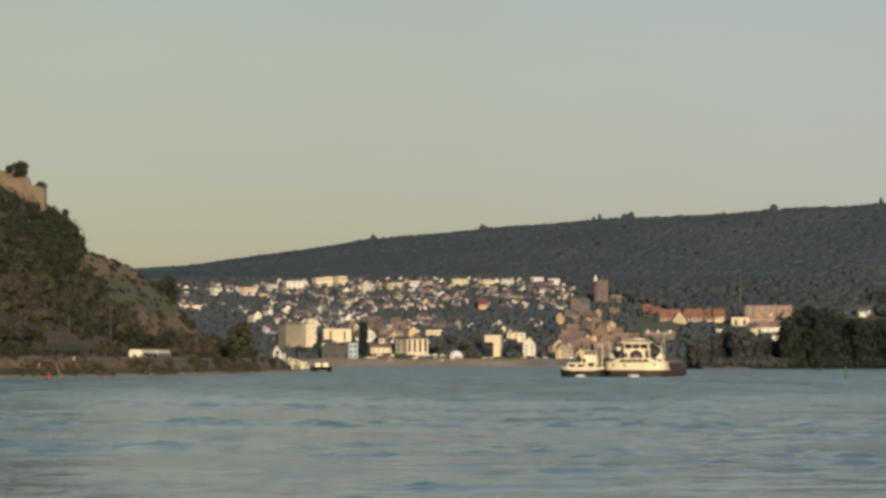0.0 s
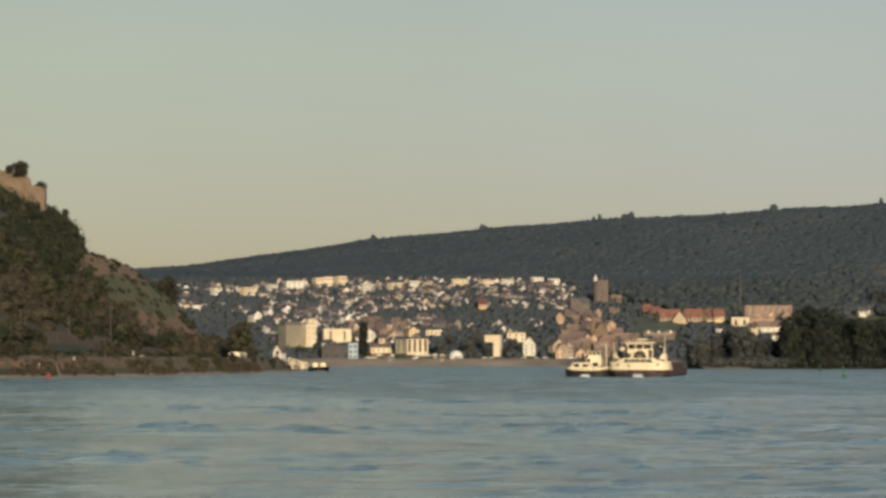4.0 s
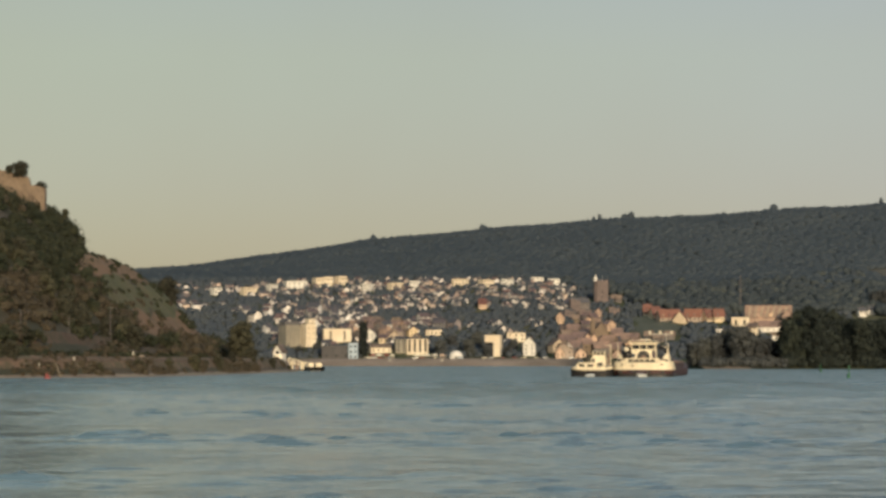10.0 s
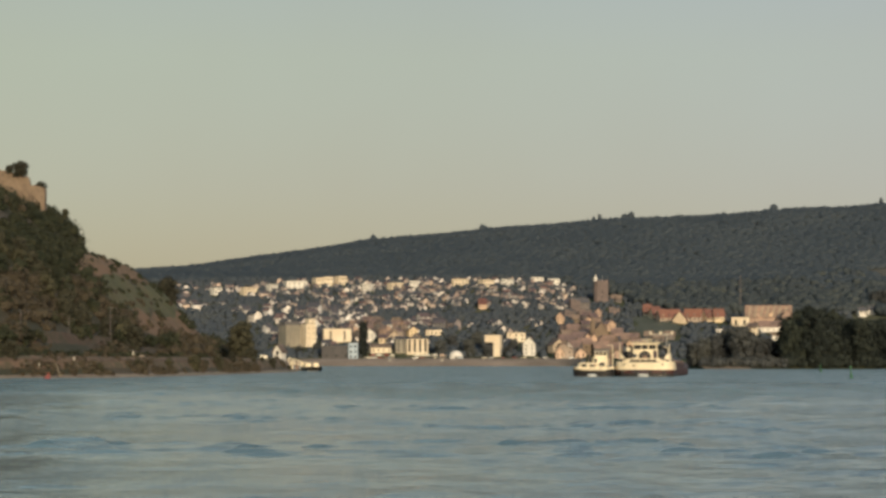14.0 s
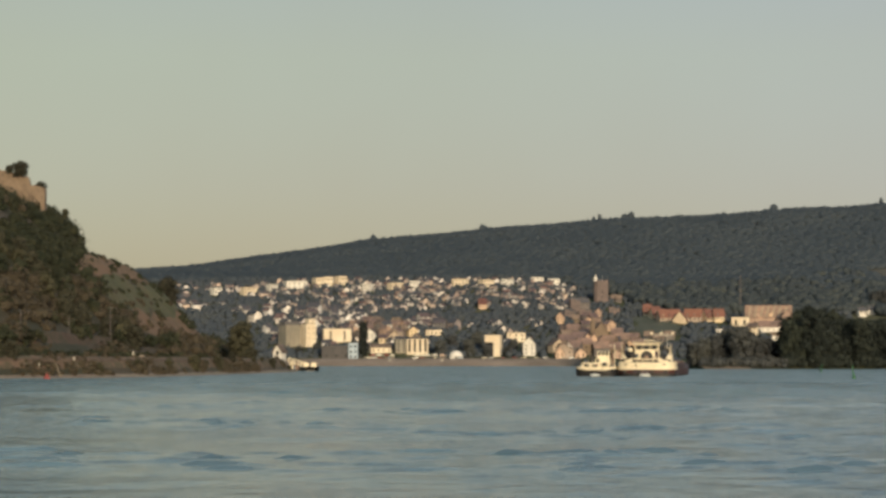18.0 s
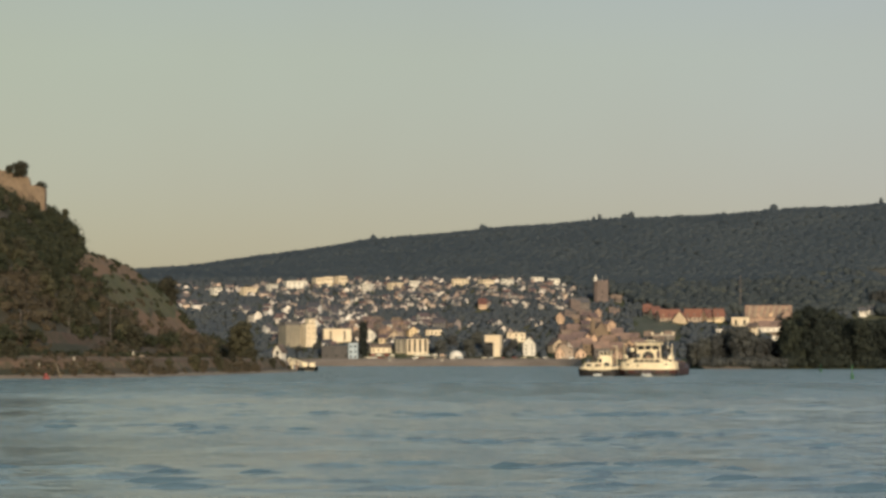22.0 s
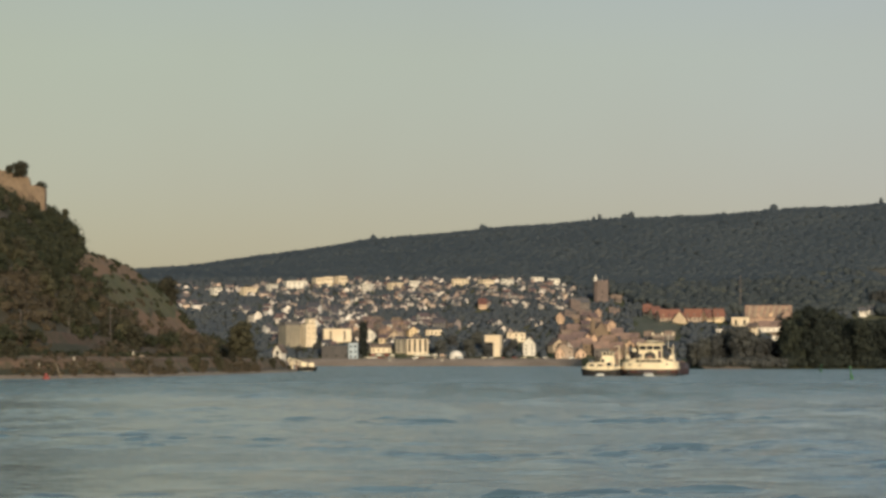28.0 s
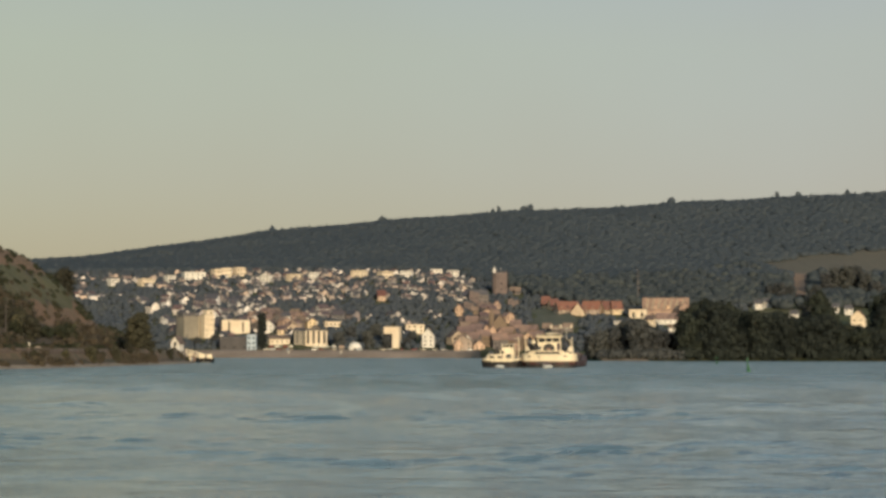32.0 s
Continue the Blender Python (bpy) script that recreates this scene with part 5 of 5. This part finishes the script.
def shell(path, low, high, thick=0.18, flare=0.0):
    """A plate that stands along a path; low and high give its heights at x, y; flare leans it out at the top."""
    bm = bmesh.new()
    rows = []
    for i, (x, y) in enumerate(path):
        a, b = Vector(path[max(0, i - 1)]), Vector(path[min(len(path) - 1, i + 1)])
        out = Vector((b.y - a.y, a.x - b.x)).normalized()
        z0, z1 = low(x, y), max(high(x, y), low(x, y) + 0.05)
        rows.append([bm.verts.new((x + out.x * k, y + out.y * k, z)) for k, z in ((0, z0), (flare, z1), (flare - thick, z1), (-thick, z0))])
    for p, q in zip(rows, rows[1:]):
        for i in range(4):
            j = (i + 1) % 4
            bm.faces.new((p[i], p[j], q[j], q[i]))
    bm.faces.new(rows[0])
    bm.faces.new(rows[-1][::-1])
    return bm


def deck(path, z, thick=0.12):
    bm = bmesh.new()
    low, top = [bm.verts.new((x, y, z - thick)) for x, y in path], [bm.verts.new((x, y, z)) for x, y in path]
    bm.faces.new(low[::-1])
    bm.faces.new(top)
    for i in range(len(path)):
        j = (i + 1) % len(path)
        bm.faces.new((low[i], low[j], top[j], top[i]))
    return bm


def smooth(x, a, b):
    k = min(1.0, max(0.0, (x - a) / (b - a)))
    return k * k * (3 - 2 * k)


def arch_ring(bm, x, y, z, r0, r1, depth, n=14):
    """Half a ring standing in the xz plane."""
    rows = []
    for i in range(n + 1):
        a = math.pi * i / n
        c, d = math.cos(a), math.sin(a)
        rows.append([bm.verts.new((x + r * c, yy, z + r * d)) for r, yy in ((r0, y), (r1, y), (r1, y + depth), (r0, y + depth))])
    for p, q in zip(rows, rows[1:]):
        for i in range(4):
            j = (i + 1) % 4
            bm.faces.new((p[i], p[j], q[j], q[i]))
    bm.faces.new(rows[0])
    bm.faces.new(rows[-1][::-1])
    return bm


def handrail(name, pts, drop, material, ship, r=0.035):
    """A rail through points, each on its post."""
    for p, q in zip(pts, pts[1:]):
        part(name, tube(bmesh.new(), p, q, r, r, 6), material, ship)
    for p in pts:
        part(name + "_post", tube(bmesh.new(), (p[0], p[1], p[2] - drop), p, r, r, 6), material, ship)


def main_vessel():
    s = thing("motor_barge", "long river cargo barge with white aft superstructure and oxide red hull", "barge")
    round_ = stern_path(5.7, 3.6, 0.0, 14.0)
    part("stern_plating", shell(round_, lambda x, y: -0.6, lambda x, y: 1.5, 0.3, 0.16), M_SHIPR, s, "dark oxide red rounded stern")
    part("boot_top", shell(stern_path(5.76, 3.65, -0.06, 14.0), lambda x, y: -0.3, lambda x, y: 0.62, 0.05, 0.06), M_SHIPD, s, "black band at the waterline")
    bm = hull_mesh(76, 11.4, 1.5, 1.9)
    bmesh.ops.delete(bm, geom=[v for v in bm.verts if v.co.y < 3.0], context="VERTS")
    part("hull", bm, M_SHIPR, s, "dark oxide red hull")
    # plate coloured like the light on the middle of the lower stern
    part("stern_patch", B(-2.5, 0.6, -0.34, 0.1, 0.75, 1.36, 0.04), M_SHIPP, s, "violet grey patch for the lit middle of the stern")
    part("rubbing_strake", shell(stern_path(5.86, 3.65, -0.18, 9.0), lambda x, y: 1.34, lambda x, y: 1.58, 0.2), M_SHIPW, s)
    part("stern_bulwark", shell(stern_path(5.74, 3.6, -0.06, 9.0), lambda x, y: 1.56, lambda x, y: 2.75 + 0.2 * smooth(abs(x), 3.0, 5.5) - 1.2 * smooth(y, 2.5, 7.0), 0.16, 0.12), M_SHIPW, s, "white bulwark round the stern")
    part("aft_deck", deck(stern_path(5.5, 3.4, 0.2, 14.0), 2.82), M_SHIPB, s)
    part("wing_bulwark", shell(stern_path(5.1, 2.4, 0.35, 5.5), lambda x, y: 2.8, lambda x, y: 2.86 + 0.5 * smooth(abs(x), 3.1, 3.5) + 1.08 * smooth(abs(x), 3.6, 4.6) - 0.5 * smooth(y, 3.0, 5.5), 0.14, -0.04), M_SHIPW, s, "white bulwark that sweeps up to either side")
    cabin = part("aft_cabin", B(-3.4, 3.2, 0.62, 12, 2.82, 3.55, 0.1), M_SHIPW, s)
    for i in range(5):
        part("cabin_window", B(-2.8 + i * 1.05, -1.9 + i * 1.05, 0.55, 0.8, 2.95, 3.34, 0.03), M_WIN, cabin)
    part("cabin_sill", B(-2.95, 2.5, 0.52, 0.64, 2.86, 2.95), M_SHIPD, cabin)
    for x in (-4.2, 4.0):
        part("name_board", B(x - 0.5, x + 0.5, 0.2, 0.34, 3.2, 3.45, 0.02), M_SHIPP, s, "dull painted board with no legible writing")
    wh = part("wheelhouse", B(-2.5, 2.45, 3, 7.5, 3.5, 6.45, 0.12, 0.12), M_SHIPW, s)
    part("wheelhouse_roof", B(-2.95, 2.9, 2.5, 8, 6.45, 6.68, 0.1), M_SHIPW, wh)
    for a, b in ((-2.1, -0.95), (-0.62, 0.45), (0.8, 2.05)):
        part("window", B(a - 0.08, b + 0.08, 2.97, 3.25, 5.36, 6.2, 0.04), M_WIN, wh)
        part("window_ledge", B(a - 0.08, b + 0.08, 2.9, 3.05, 5.26, 5.36), M_SHIPW, wh)
    for sx in (-1, 1):
        for i in range(3):
            part("side_pane", B(sx * 2.42 - 0.06, sx * 2.42 + 0.06, 3.5 + i * 1.3, 4.5 + i * 1.3, 5.4, 6.1), M_WIN, wh)
    # solid black disc: the shade in the arch is painted, not hollowed out
    part("stern_arch", tube(bmesh.new(), (-0.05, 2.75, 3.85), (-0.05, 3.25, 3.85), 1.22, 1.22, 18), M_SHIPD, wh, "black disc for the shade inside a rounded opening")
    part("arch_rim", arch_ring(bmesh.new(), -0.05, 2.68, 3.85, 1.22, 1.38, 0.3), M_SHIPW, wh)
    part("arch_panel", B(-0.5, 0.36, 2.62, 2.76, 3.56, 4.1, 0.12), M_HATCH, wh, "rust-coloured panel in the arch")
    for x, y, w, z, m in ((-4.35, 5.6, 0.34, 6.5, M_SHIPB), (-3.55, 4.6, 0.48, 5.7, M_SHIPD), (3.35, 5.0, 0.42, 5.9, M_SHIPB), (4.15, 4.4, 0.30, 5.3, M_SHIPD)):
        ex = part("exhaust", B(x - w, x + w, y, y + 1.2, 2.8, z - 0.5, 0.1, 0.06), m, s, "funnel casing")
        part("pipe", tube(bmesh.new(), (x, y + 0.6, z - 0.55), (x + 0.1, y + 0.5, z + 0.15), w * 0.5, w * 0.45, 8), M_SHIPD, ex)
    part("ventilator", lathe(bmesh.new(), [(0.35, 0), (0.4, 0.9), (0.75, 1.1), (0.8, 1.7), (0.35, 2.1)], 12), M_SHIPD, s, "dark mushroom ventilator").location = (-3.0, 2.3, 2.82)
    part("tender", lathe(bmesh.new(), [(0.2, -1.5), (0.7, -1.0), (0.8, 0.4), (0.25, 1.6)], 12), M_SHIPB, s, "upturned grey tender").matrix_basis = pose(3.5, 3.6, 4.0, 70, 0, 15)
    part("searchlight", lathe(bmesh.new(), [(0.25, 0), (0.5, 0.25), (0.5, 0.6), (0.2, 0.8)], 12), M_SHIPW, s, "white searchlight").location = (-3.3, 2.2, 4.9)
    davit = part("davit", tube(bmesh.new(), (4.55, 3.2, 2.8), (4.55, 3.2, 5.6), 0.09, 0.07, 6), M_SHIPW, s)
    part("davit_arm", tube(bmesh.new(), (4.55, 3.2, 5.55), (3.5, 3.4, 5.95), 0.07, 0.05, 6), M_SHIPW, davit)
    part("ensign_staff", tube(bmesh.new(), (-4.85, 1.4, 3.9), (-4.85, 1.0, 6.7), 0.08, 0.05, 6), M_SHIPW, s)
    part("light_mast", tube(bmesh.new(), (4.8, 2.2, 3.6), (4.8, 2.2, 6.5), 0.1, 0.07, 6), M_SHIPW, s)
    part("side_screen", B(-4.7, -2.75, 7.4, 7.6, 2.9, 5.9, 0.05), M_SHIPD, s, "dark screen beside the wheelhouse")
    for x0, x1, z in ((-4.6, -3.9, 6.5), (-3.5, -3.1, 6.3), (3.0, 3.4, 6.3), (4.0, 4.4, 6.1)):
        part("deck_locker", B(x0, x1, 6.6, 7.3, 2.9, z, 0.06), M_SHIPD, s, "dark deck locker")
    part("side_screen", B(2.75, 4.5, 7.4, 7.6, 2.9, 5.6, 0.05), M_SHIPD, s, "dark screen beside the wheelhouse")
    part("wheelhouse_door", B(1.6, 2.3, 2.92, 3.2, 3.6, 5.1, 0.03), M_SHIPP, wh, "dull wheelhouse door")
    part("wheelhouse_step", B(-2.4, -1.7, 2.4, 3.0, 3.7, 4.5, 0.05), M_SHIPB, s)
    handrail("roof_rail", [(-2.6, 2.8, 7.05), (0.0, 2.8, 7.05), (2.6, 2.8, 7.05)], 0.4, M_SHIPW, s, 0.03)
    part("radar_post", tube(bmesh.new(), (0.3, 5.5, 6.6), (0.3, 5.5, 7.15), 0.1, 0.08, 6), M_STEEL, s)
    part("radar_bar", B(-0.8, 1.3, 5.4, 5.6, 7.15, 7.3, 0.03), M_SHIPW, s)
    for x in (-4.6, -2.2, 2.2, 4.6):
        part("bollard", tube(bmesh.new(), (x, 0.75, 2.8), (x, 0.75, 3.3), 0.16, 0.2), M_SHIPD, s)
    for x, z in ((-4.0, 2.2), (3.6, 2.2), (-2.0, 2.05)):
        part("fairlead", B(x - 0.28, x + 0.28, -0.06 + 0.035 * x * x * 0.4 - 0.22, 0.4, z, z + 0.28, 0.08), M_SHIPD, s, "dark fairlead in the bulwark")
    for i in range(4):
        x = -4.2 + i * 2.7
        part("tyre_fender", tube(bmesh.new(), (x, -0.5, 0.95), (x, -0.3, 0.95), 0.36, 0.36, 12), M_SHIPD, s)
    coaming = part("hatch_coaming", B(-4.6, 4.6, 17, 68, 1.5, 2.7, 0.1), M_SHIPR, s)
    for i in range(12):
        part("hatch_cover", B(-4.5, 4.5, 17.2 + i * 4.2, 21.2 + i * 4.2, 2.7, 3.0, 0.1), M_HATCH, coaming)
    handrail("side_rail", [(5.45, 15 + i * 7.5, 2.5) for i in range(8)], 1.0, M_SHIPB, s)
    part("bow_deckhouse", B(-3.4, 3.4, 69.5, 73, 1.5, 3.1, 0.2), M_HATCH, s)
    fore = part("foremast", tube(bmesh.new(), (0.5, 70, 1.5), (0.5, 70, 9.5), 0.10, 0.07), M_QUAYPALE, s)
    part("mast_yard", B(-3.4, 1.9, 69.9, 70.1, 9.0, 9.18, 0.04), M_QUAYPALE, fore)
    for x in (-3.2, 1.7, -0.9):
        part("mast_lamp", lathe(bmesh.new(), [(0.2, 0), (0.28, 0.2), (0.26, 0.5), (0.1, 0.65)], 8), M_SHIPW, fore).location = (x, 69.95, 9.25)
    part("anchor_winch", B(-1.6, 1.6, 73.2, 74.4, 2.6, 3.9, 0.2), M_SHIPD, s)
    return s


def side_vessel():
    s = thing("side_barge", "smaller dark-hulled barge lashed alongside, with a white deckhouse", "barge")
    bm = hull_mesh(70, 7.8, 1.2, 1.2)
    bmesh.ops.delete(bm, geom=[v for v in bm.verts if v.co.y < 2.0], context="VERTS")
    part("hull", bm, M_SHIPD, s, "black hull")
    rise = lambda x, y: 1.22 + 0.28 * smooth(abs(x), 1.5, 3.9)
    part("stern_plating", shell(stern_path(3.95, 2.6, 0.0, 12.0), lambda x, y: -0.6, rise, 0.25, 0.3), M_SHIPD, s, "black rounded stern")
    part("bulwark", shell(stern_path(4.05, 2.6, -0.2, 9.0), lambda x, y: rise(x, y) - 0.22, lambda x, y: rise(x, y) + 0.42 - 0.45 * smooth(y, 3, 9), 0.14, 0.08), M_SHIPW, s, "white bulwark curving up at the quarters")
    part("deck", deck(stern_path(3.85, 2.5, 0.1, 12.0), 1.34), M_SHIPB, s)
    ch = part("deckhouse", B(-3.1, 0.9, 1.6, 8, 1.34, 2.75, 0.3), M_SHIPW, s)
    for a, b in ((-2.55, -1.45), (-0.85, 0.2)):
        part("window", B(a, b, 1.53, 1.8, 1.95, 2.45, 0.04), M_WIN, ch)
    up = part("upper_house", B(-0.4, 2.55, 3.0, 8, 1.34, 3.75, 0.2), M_SHIPW, s)
    part("window", B(0.95, 1.95, 2.93, 3.2, 2.0, 2.75, 0.04), M_WIN, up)
    part("wheelhouse_base", B(-0.1, 2.4, 4.0, 7, 3.7, 4.2, 0.1), M_SHIPW, s)
    wh = part("wheelhouse", B(0.0, 2.3, 4.1, 6.9, 4.15, 4.85, 0.06), M_WIN, s, "band of dark wheelhouse windows")
    for x in (0.0, 0.75, 1.5, 2.25):
        part("pillar", B(x - 0.06, x + 0.1, 4.02, 4.2, 4.15, 4.9), M_SHIPW, wh)
    part("wheelhouse_roof", B(-0.25, 2.6, 3.8, 7.3, 4.85, 5.02, 0.06), M_QUAYPALE, wh, "grey wheelhouse roof")
    part("companion_door", B(-0.2, 0.45, 2.94, 3.1, 2.2, 3.5, 0.04), M_SHIPD, s, "dark companion door")
    funnel = part("exhaust", B(-1.5, -0.7, 4.0, 5.2, 2.7, 4.0, 0.12), M_SHIPD, s, "black funnel casing")
    part("exhaust_pipe", tube(bmesh.new(), (-1.1, 4.6, 3.9), (-1.2, 4.5, 4.5), 0.2, 0.18, 8), M_SHIPD, funnel)
    part("life_raft", tube(bmesh.new(), (-2.7, 3.2, 3.05), (-1.8, 3.2, 3.05), 0.3, 0.3, 12), M_SHIPB, s, "blue grey life raft drum")
    part("ring_buoy", arch_ring(bmesh.new(), 0.1, 1.46, 2.15, 0.2, 0.34, 0.1), M_RED, s, "red lifebuoy on its bracket")
    handrail("stern_rail", [(-3.2, 0.9, 2.5), (-1.6, 0.25, 2.45), (0.0, 0.15, 2.42), (1.6, 0.25, 2.45), (3.1, 0.9, 2.5)], 1.0, M_STEEL, s)
    part("locker", B(2.7, 3.5, 1.6, 4, 1.34, 2.2, 0.1), M_SHIPB, s)
    mast_ = part("mast", tube(bmesh.new(), (3.55, 3, 1.3), (3.55, 3, 6.3), 0.12, 0.08), M_SHIPW, s)
    part("derrick", tube(bmesh.new(), (3.0, 4, 1.3), (3.1, 4, 4.6), 0.22, 0.16), M_HATCH, s, "brown derrick post")
    part("mast_arm", tube(bmesh.new(), (3.55, 3, 6.0), (2.5, 3, 6.15), 0.06, 0.05, 6), M_SHIPW, mast_)
    for x in (-2.6, -0.9, 1.4, 3.2):
        part("bollard", tube(bmesh.new(), (x, 0.75, 1.3), (x, 0.75, 1.75), 0.13, 0.16), M_SHIPD, s)
    part("cargo_cover", B(-3.2, 3.2, 14, 62, 1.1, 2.2, 0.15), M_SHIPD, s)
    return s


SHIP_A, SHIP_B = main_vessel(), side_vessel()


def wake(seed, width, length, label):
    """Churned white water behind a stern, in low lumps."""
    g = np.random.default_rng(seed)
    cs = [(g.normal() * width * (0.2 + 0.03 * k), -0.6 - k * length / 14 + g.uniform(-0.3, 0.3), 0.2) for k in range(14) for _ in range(4)]
    ss = [(g.uniform(0.15, 0.36), g.uniform(0.2, 0.6), g.uniform(0.08, 0.26)) for _ in cs]
    ob = link_mesh("wake_foam", *clump_cloud(g, cs, ss, 14, 0.14), M_FOAM)
    return tagged(ob, label, "foam", kind="stuff")


WAKE_A = wake(3, 0.85, 3, "white churned water behind the motor barge")
WAKE_B = wake(4, 0.75, 2.5, "small white wash behind the lashed barge")

# ---- train ----
train = thing("railcar", "white two-car regional train on the riverside line", "train")
for k in (-1, 1):
    body = part("car_body", B(-1.4, 1.4, k * 5.9 - 5.65, k * 5.9 + 5.65, 0.7, 3.1, 0.25), M_TRAIN, train)
    for i in range(4):
        for sx in (-1, 1):
            part("window", B(sx * 1.42 - 0.04, sx * 1.42 + 0.04, k * 5.9 - 5.0 + i * 2.6, k * 5.9 - 3.3 + i * 2.6, 1.6, 2.4), M_WIN, body)
    part("underframe", B(-1.2, 1.2, k * 5.9 - 5.0, k * 5.9 + 5.0, 0.1, 0.75), M_SHIPD, train)

# ---- small craft and marks ----
def motor_boat():
    s = thing("motor_boat", "small white cabin boat by the landing stage", "boat")
    bm = hull_mesh(8, 4.6, 0.9, 0.4, -0.4)
    part("hull", bm, M_SHIPD, s)
    for a, b in ((-2.1, -0.35), (0.35, 2.1)):
        part("cabin", B(a, b, 0.3, 5, 0.85, 2.7, 0.25), M_SHIPW, s)
    part("cabin_window", B(-0.3, 0.3, 0.6, 1, 1.0, 2.2), M_WIN, s)
    return s


BOAT = motor_boat()
stage = thing("landing_stage", "white landing pontoon with a sloping gangway at the bank", "pontoon")
part("pontoon", B(-4.2, 3.8, -2, 2, -0.4, 0.6, 0.1), M_SHIPD, stage)
for yy in (-1.3, 1.3):
    part("handrail", tube(bmesh.new(), (-4.2, yy, 4.3), (2.2, yy, 2.4), 0.14, 0.16, 6), M_SHIPW, stage, "white sloping handrail")
    part("girder", tube(bmesh.new(), (-4.2, yy, 3.1), (2.2, yy, 1.0), 0.17, 0.2, 6), M_SHIPW, stage, "white sloping girder")
    for i in range(7):
        x, z = -4.2 + i * 1.04, -i * 0.33
        part("strut", tube(bmesh.new(), (x, yy, 3.1 + z), (x + (0.5 if i % 2 else 0.0), yy, 4.3 + z), 0.09, 0.09, 6), M_SHIPW, stage)
part("walkway", ragged_wall([(-4.2, 0, 2.9, 3.1), (2.2, 0, 0.8, 1.0)], 2.4), M_WOOD, stage)
for i in range(4):
    x = -3.6 + i * 1.75
    booth = part("ticket_booth", B(x, x + 1.1, -0.9, 1.0, 0.6, 3.0 - 0.25 * i, 0.08), (M_SHIPW, M_HATCH, M_SHIPW, M_QUAYPALE)[i], stage, "small booth on the pontoon")
    part("window", B(x + 0.25, x + 0.85, -0.98, -0.8, 1.5, 2.1), M_WIN, booth)
stage.matrix_basis = pose(-46.8, 690, 0)


def buoy(mat, r, h, label):
    s = thing("buoy", label, "buoy")
    part("float", lathe(bmesh.new(), [(r * 0.5, -0.5), (r, -0.1), (r, 0.35), (r * 0.55, 0.75), (r * 0.3, h * 0.7), (r * 0.22, h)]), mat, s)
    part("topmark", lathe(bmesh.new(), [(r * 0.1, h), (r * 0.4, h + 0.1), (r * 0.4, h + 0.5), (0.02, h + 0.55)]), mat, s)
    return s


red = buoy(M_RED, 0.55, 0.6, "red can buoy riding near the stony bank")
GREEN = buoy(M_GREEN, 0.36, 1.7, "green spar buoy swaying in the current")
GREEN_FAR = buoy(M_GREEN, 0.35, 1.6, "small green buoy further off in the fairway")


# ---- motions, last ----
def motions():
    ship, side = [], []
    for t, x, y, turn in ((0, 35.8, 390, 10.1), (3, 36.8, 395, 9.8), (6, 37.6, 399, 9.55), (10, 38.6, 404.7, 9.4), (14, 39.4, 410, 9.3), (21, 41.0, 420, 9.1), (28, 42.4, 430, 8.9), (32, 43.1, 435.5, 8.8)):
        m = pose(x, y, 0, 0, 0, -turn)
        ship.append((t, m))
        side.append((t, m @ pose(-9.9, -1, 0)))
    walk(SHIP_A, ship)
    walk(SHIP_B, side)
    walk(WAKE_A, ship)
    walk(WAKE_B, side)
    walk(train, [(0, pose(-61.5, 440, 2.3, 0, 0, -7.4)), (2, pose(-55.0, 490, 2.3, 0, 0, -4.5)), (3.5, pose(-53.0, 528, 2.3, 0, 0, -2.5)), (6, pose(-51.0, 592, 2.3, 0, 0, 1)),
                 (8, pose(-52.6, 642, 2.3, 0, 0, 2)), (10, pose(-54.5, 690, 2.3, 0, 0, 5)), (13, pose(-65, 772, 2.3, 0, 0, 12)), (18, pose(-92, 885, 2.3, 0, 0, 14)), (24, pose(-128, 1005, 2.3, 0, 0, 16)), (32, pose(-176, 1160, 2.3, 0, 0, 17))])
    walk(BOAT, [(0, pose(-37.6, 650, 0, 0, 0, 10)), (10, pose(-40.3, 660, 0, 0, 0, 10)), (17, pose(-42.1, 665, 0, 0, 0, 10)), (32, pose(-43.3, 670, 0, 0, 0, 8))])
    sway, far_sway = [], []
    for i in range(17):
        t = i * 2
        x = interp(t, (0, 6, 10, 14, 19, 24, 32), (62.9, 62.6, 63.3, 63.8, 64.3, 63.7, 64.0))
        sway.append((t, pose(x, 327, 0, 0, 8 * math.sin(t * 1.3), 0)))
        far_sway.append((t, pose(108.3, 600, 0, 0, 6 * math.sin(t * 1.1 + 1), 0)))
    walk(GREEN, sway)
    walk(red, [(i * 2, pose(interp(i * 2, (0, 3, 8, 14, 20, 32), (-59.85, -59.78, -60.0, -60.08, -60.17, -60.15)), 318, 0, 0, 9 * math.sin(i * 2.1), 0)) for i in range(17)])
    walk(GREEN_FAR, far_sway)
    walk(river_ripples, [(0, pose(0, 10, 0)), (32, pose(-2, -46, 0))])


motions()
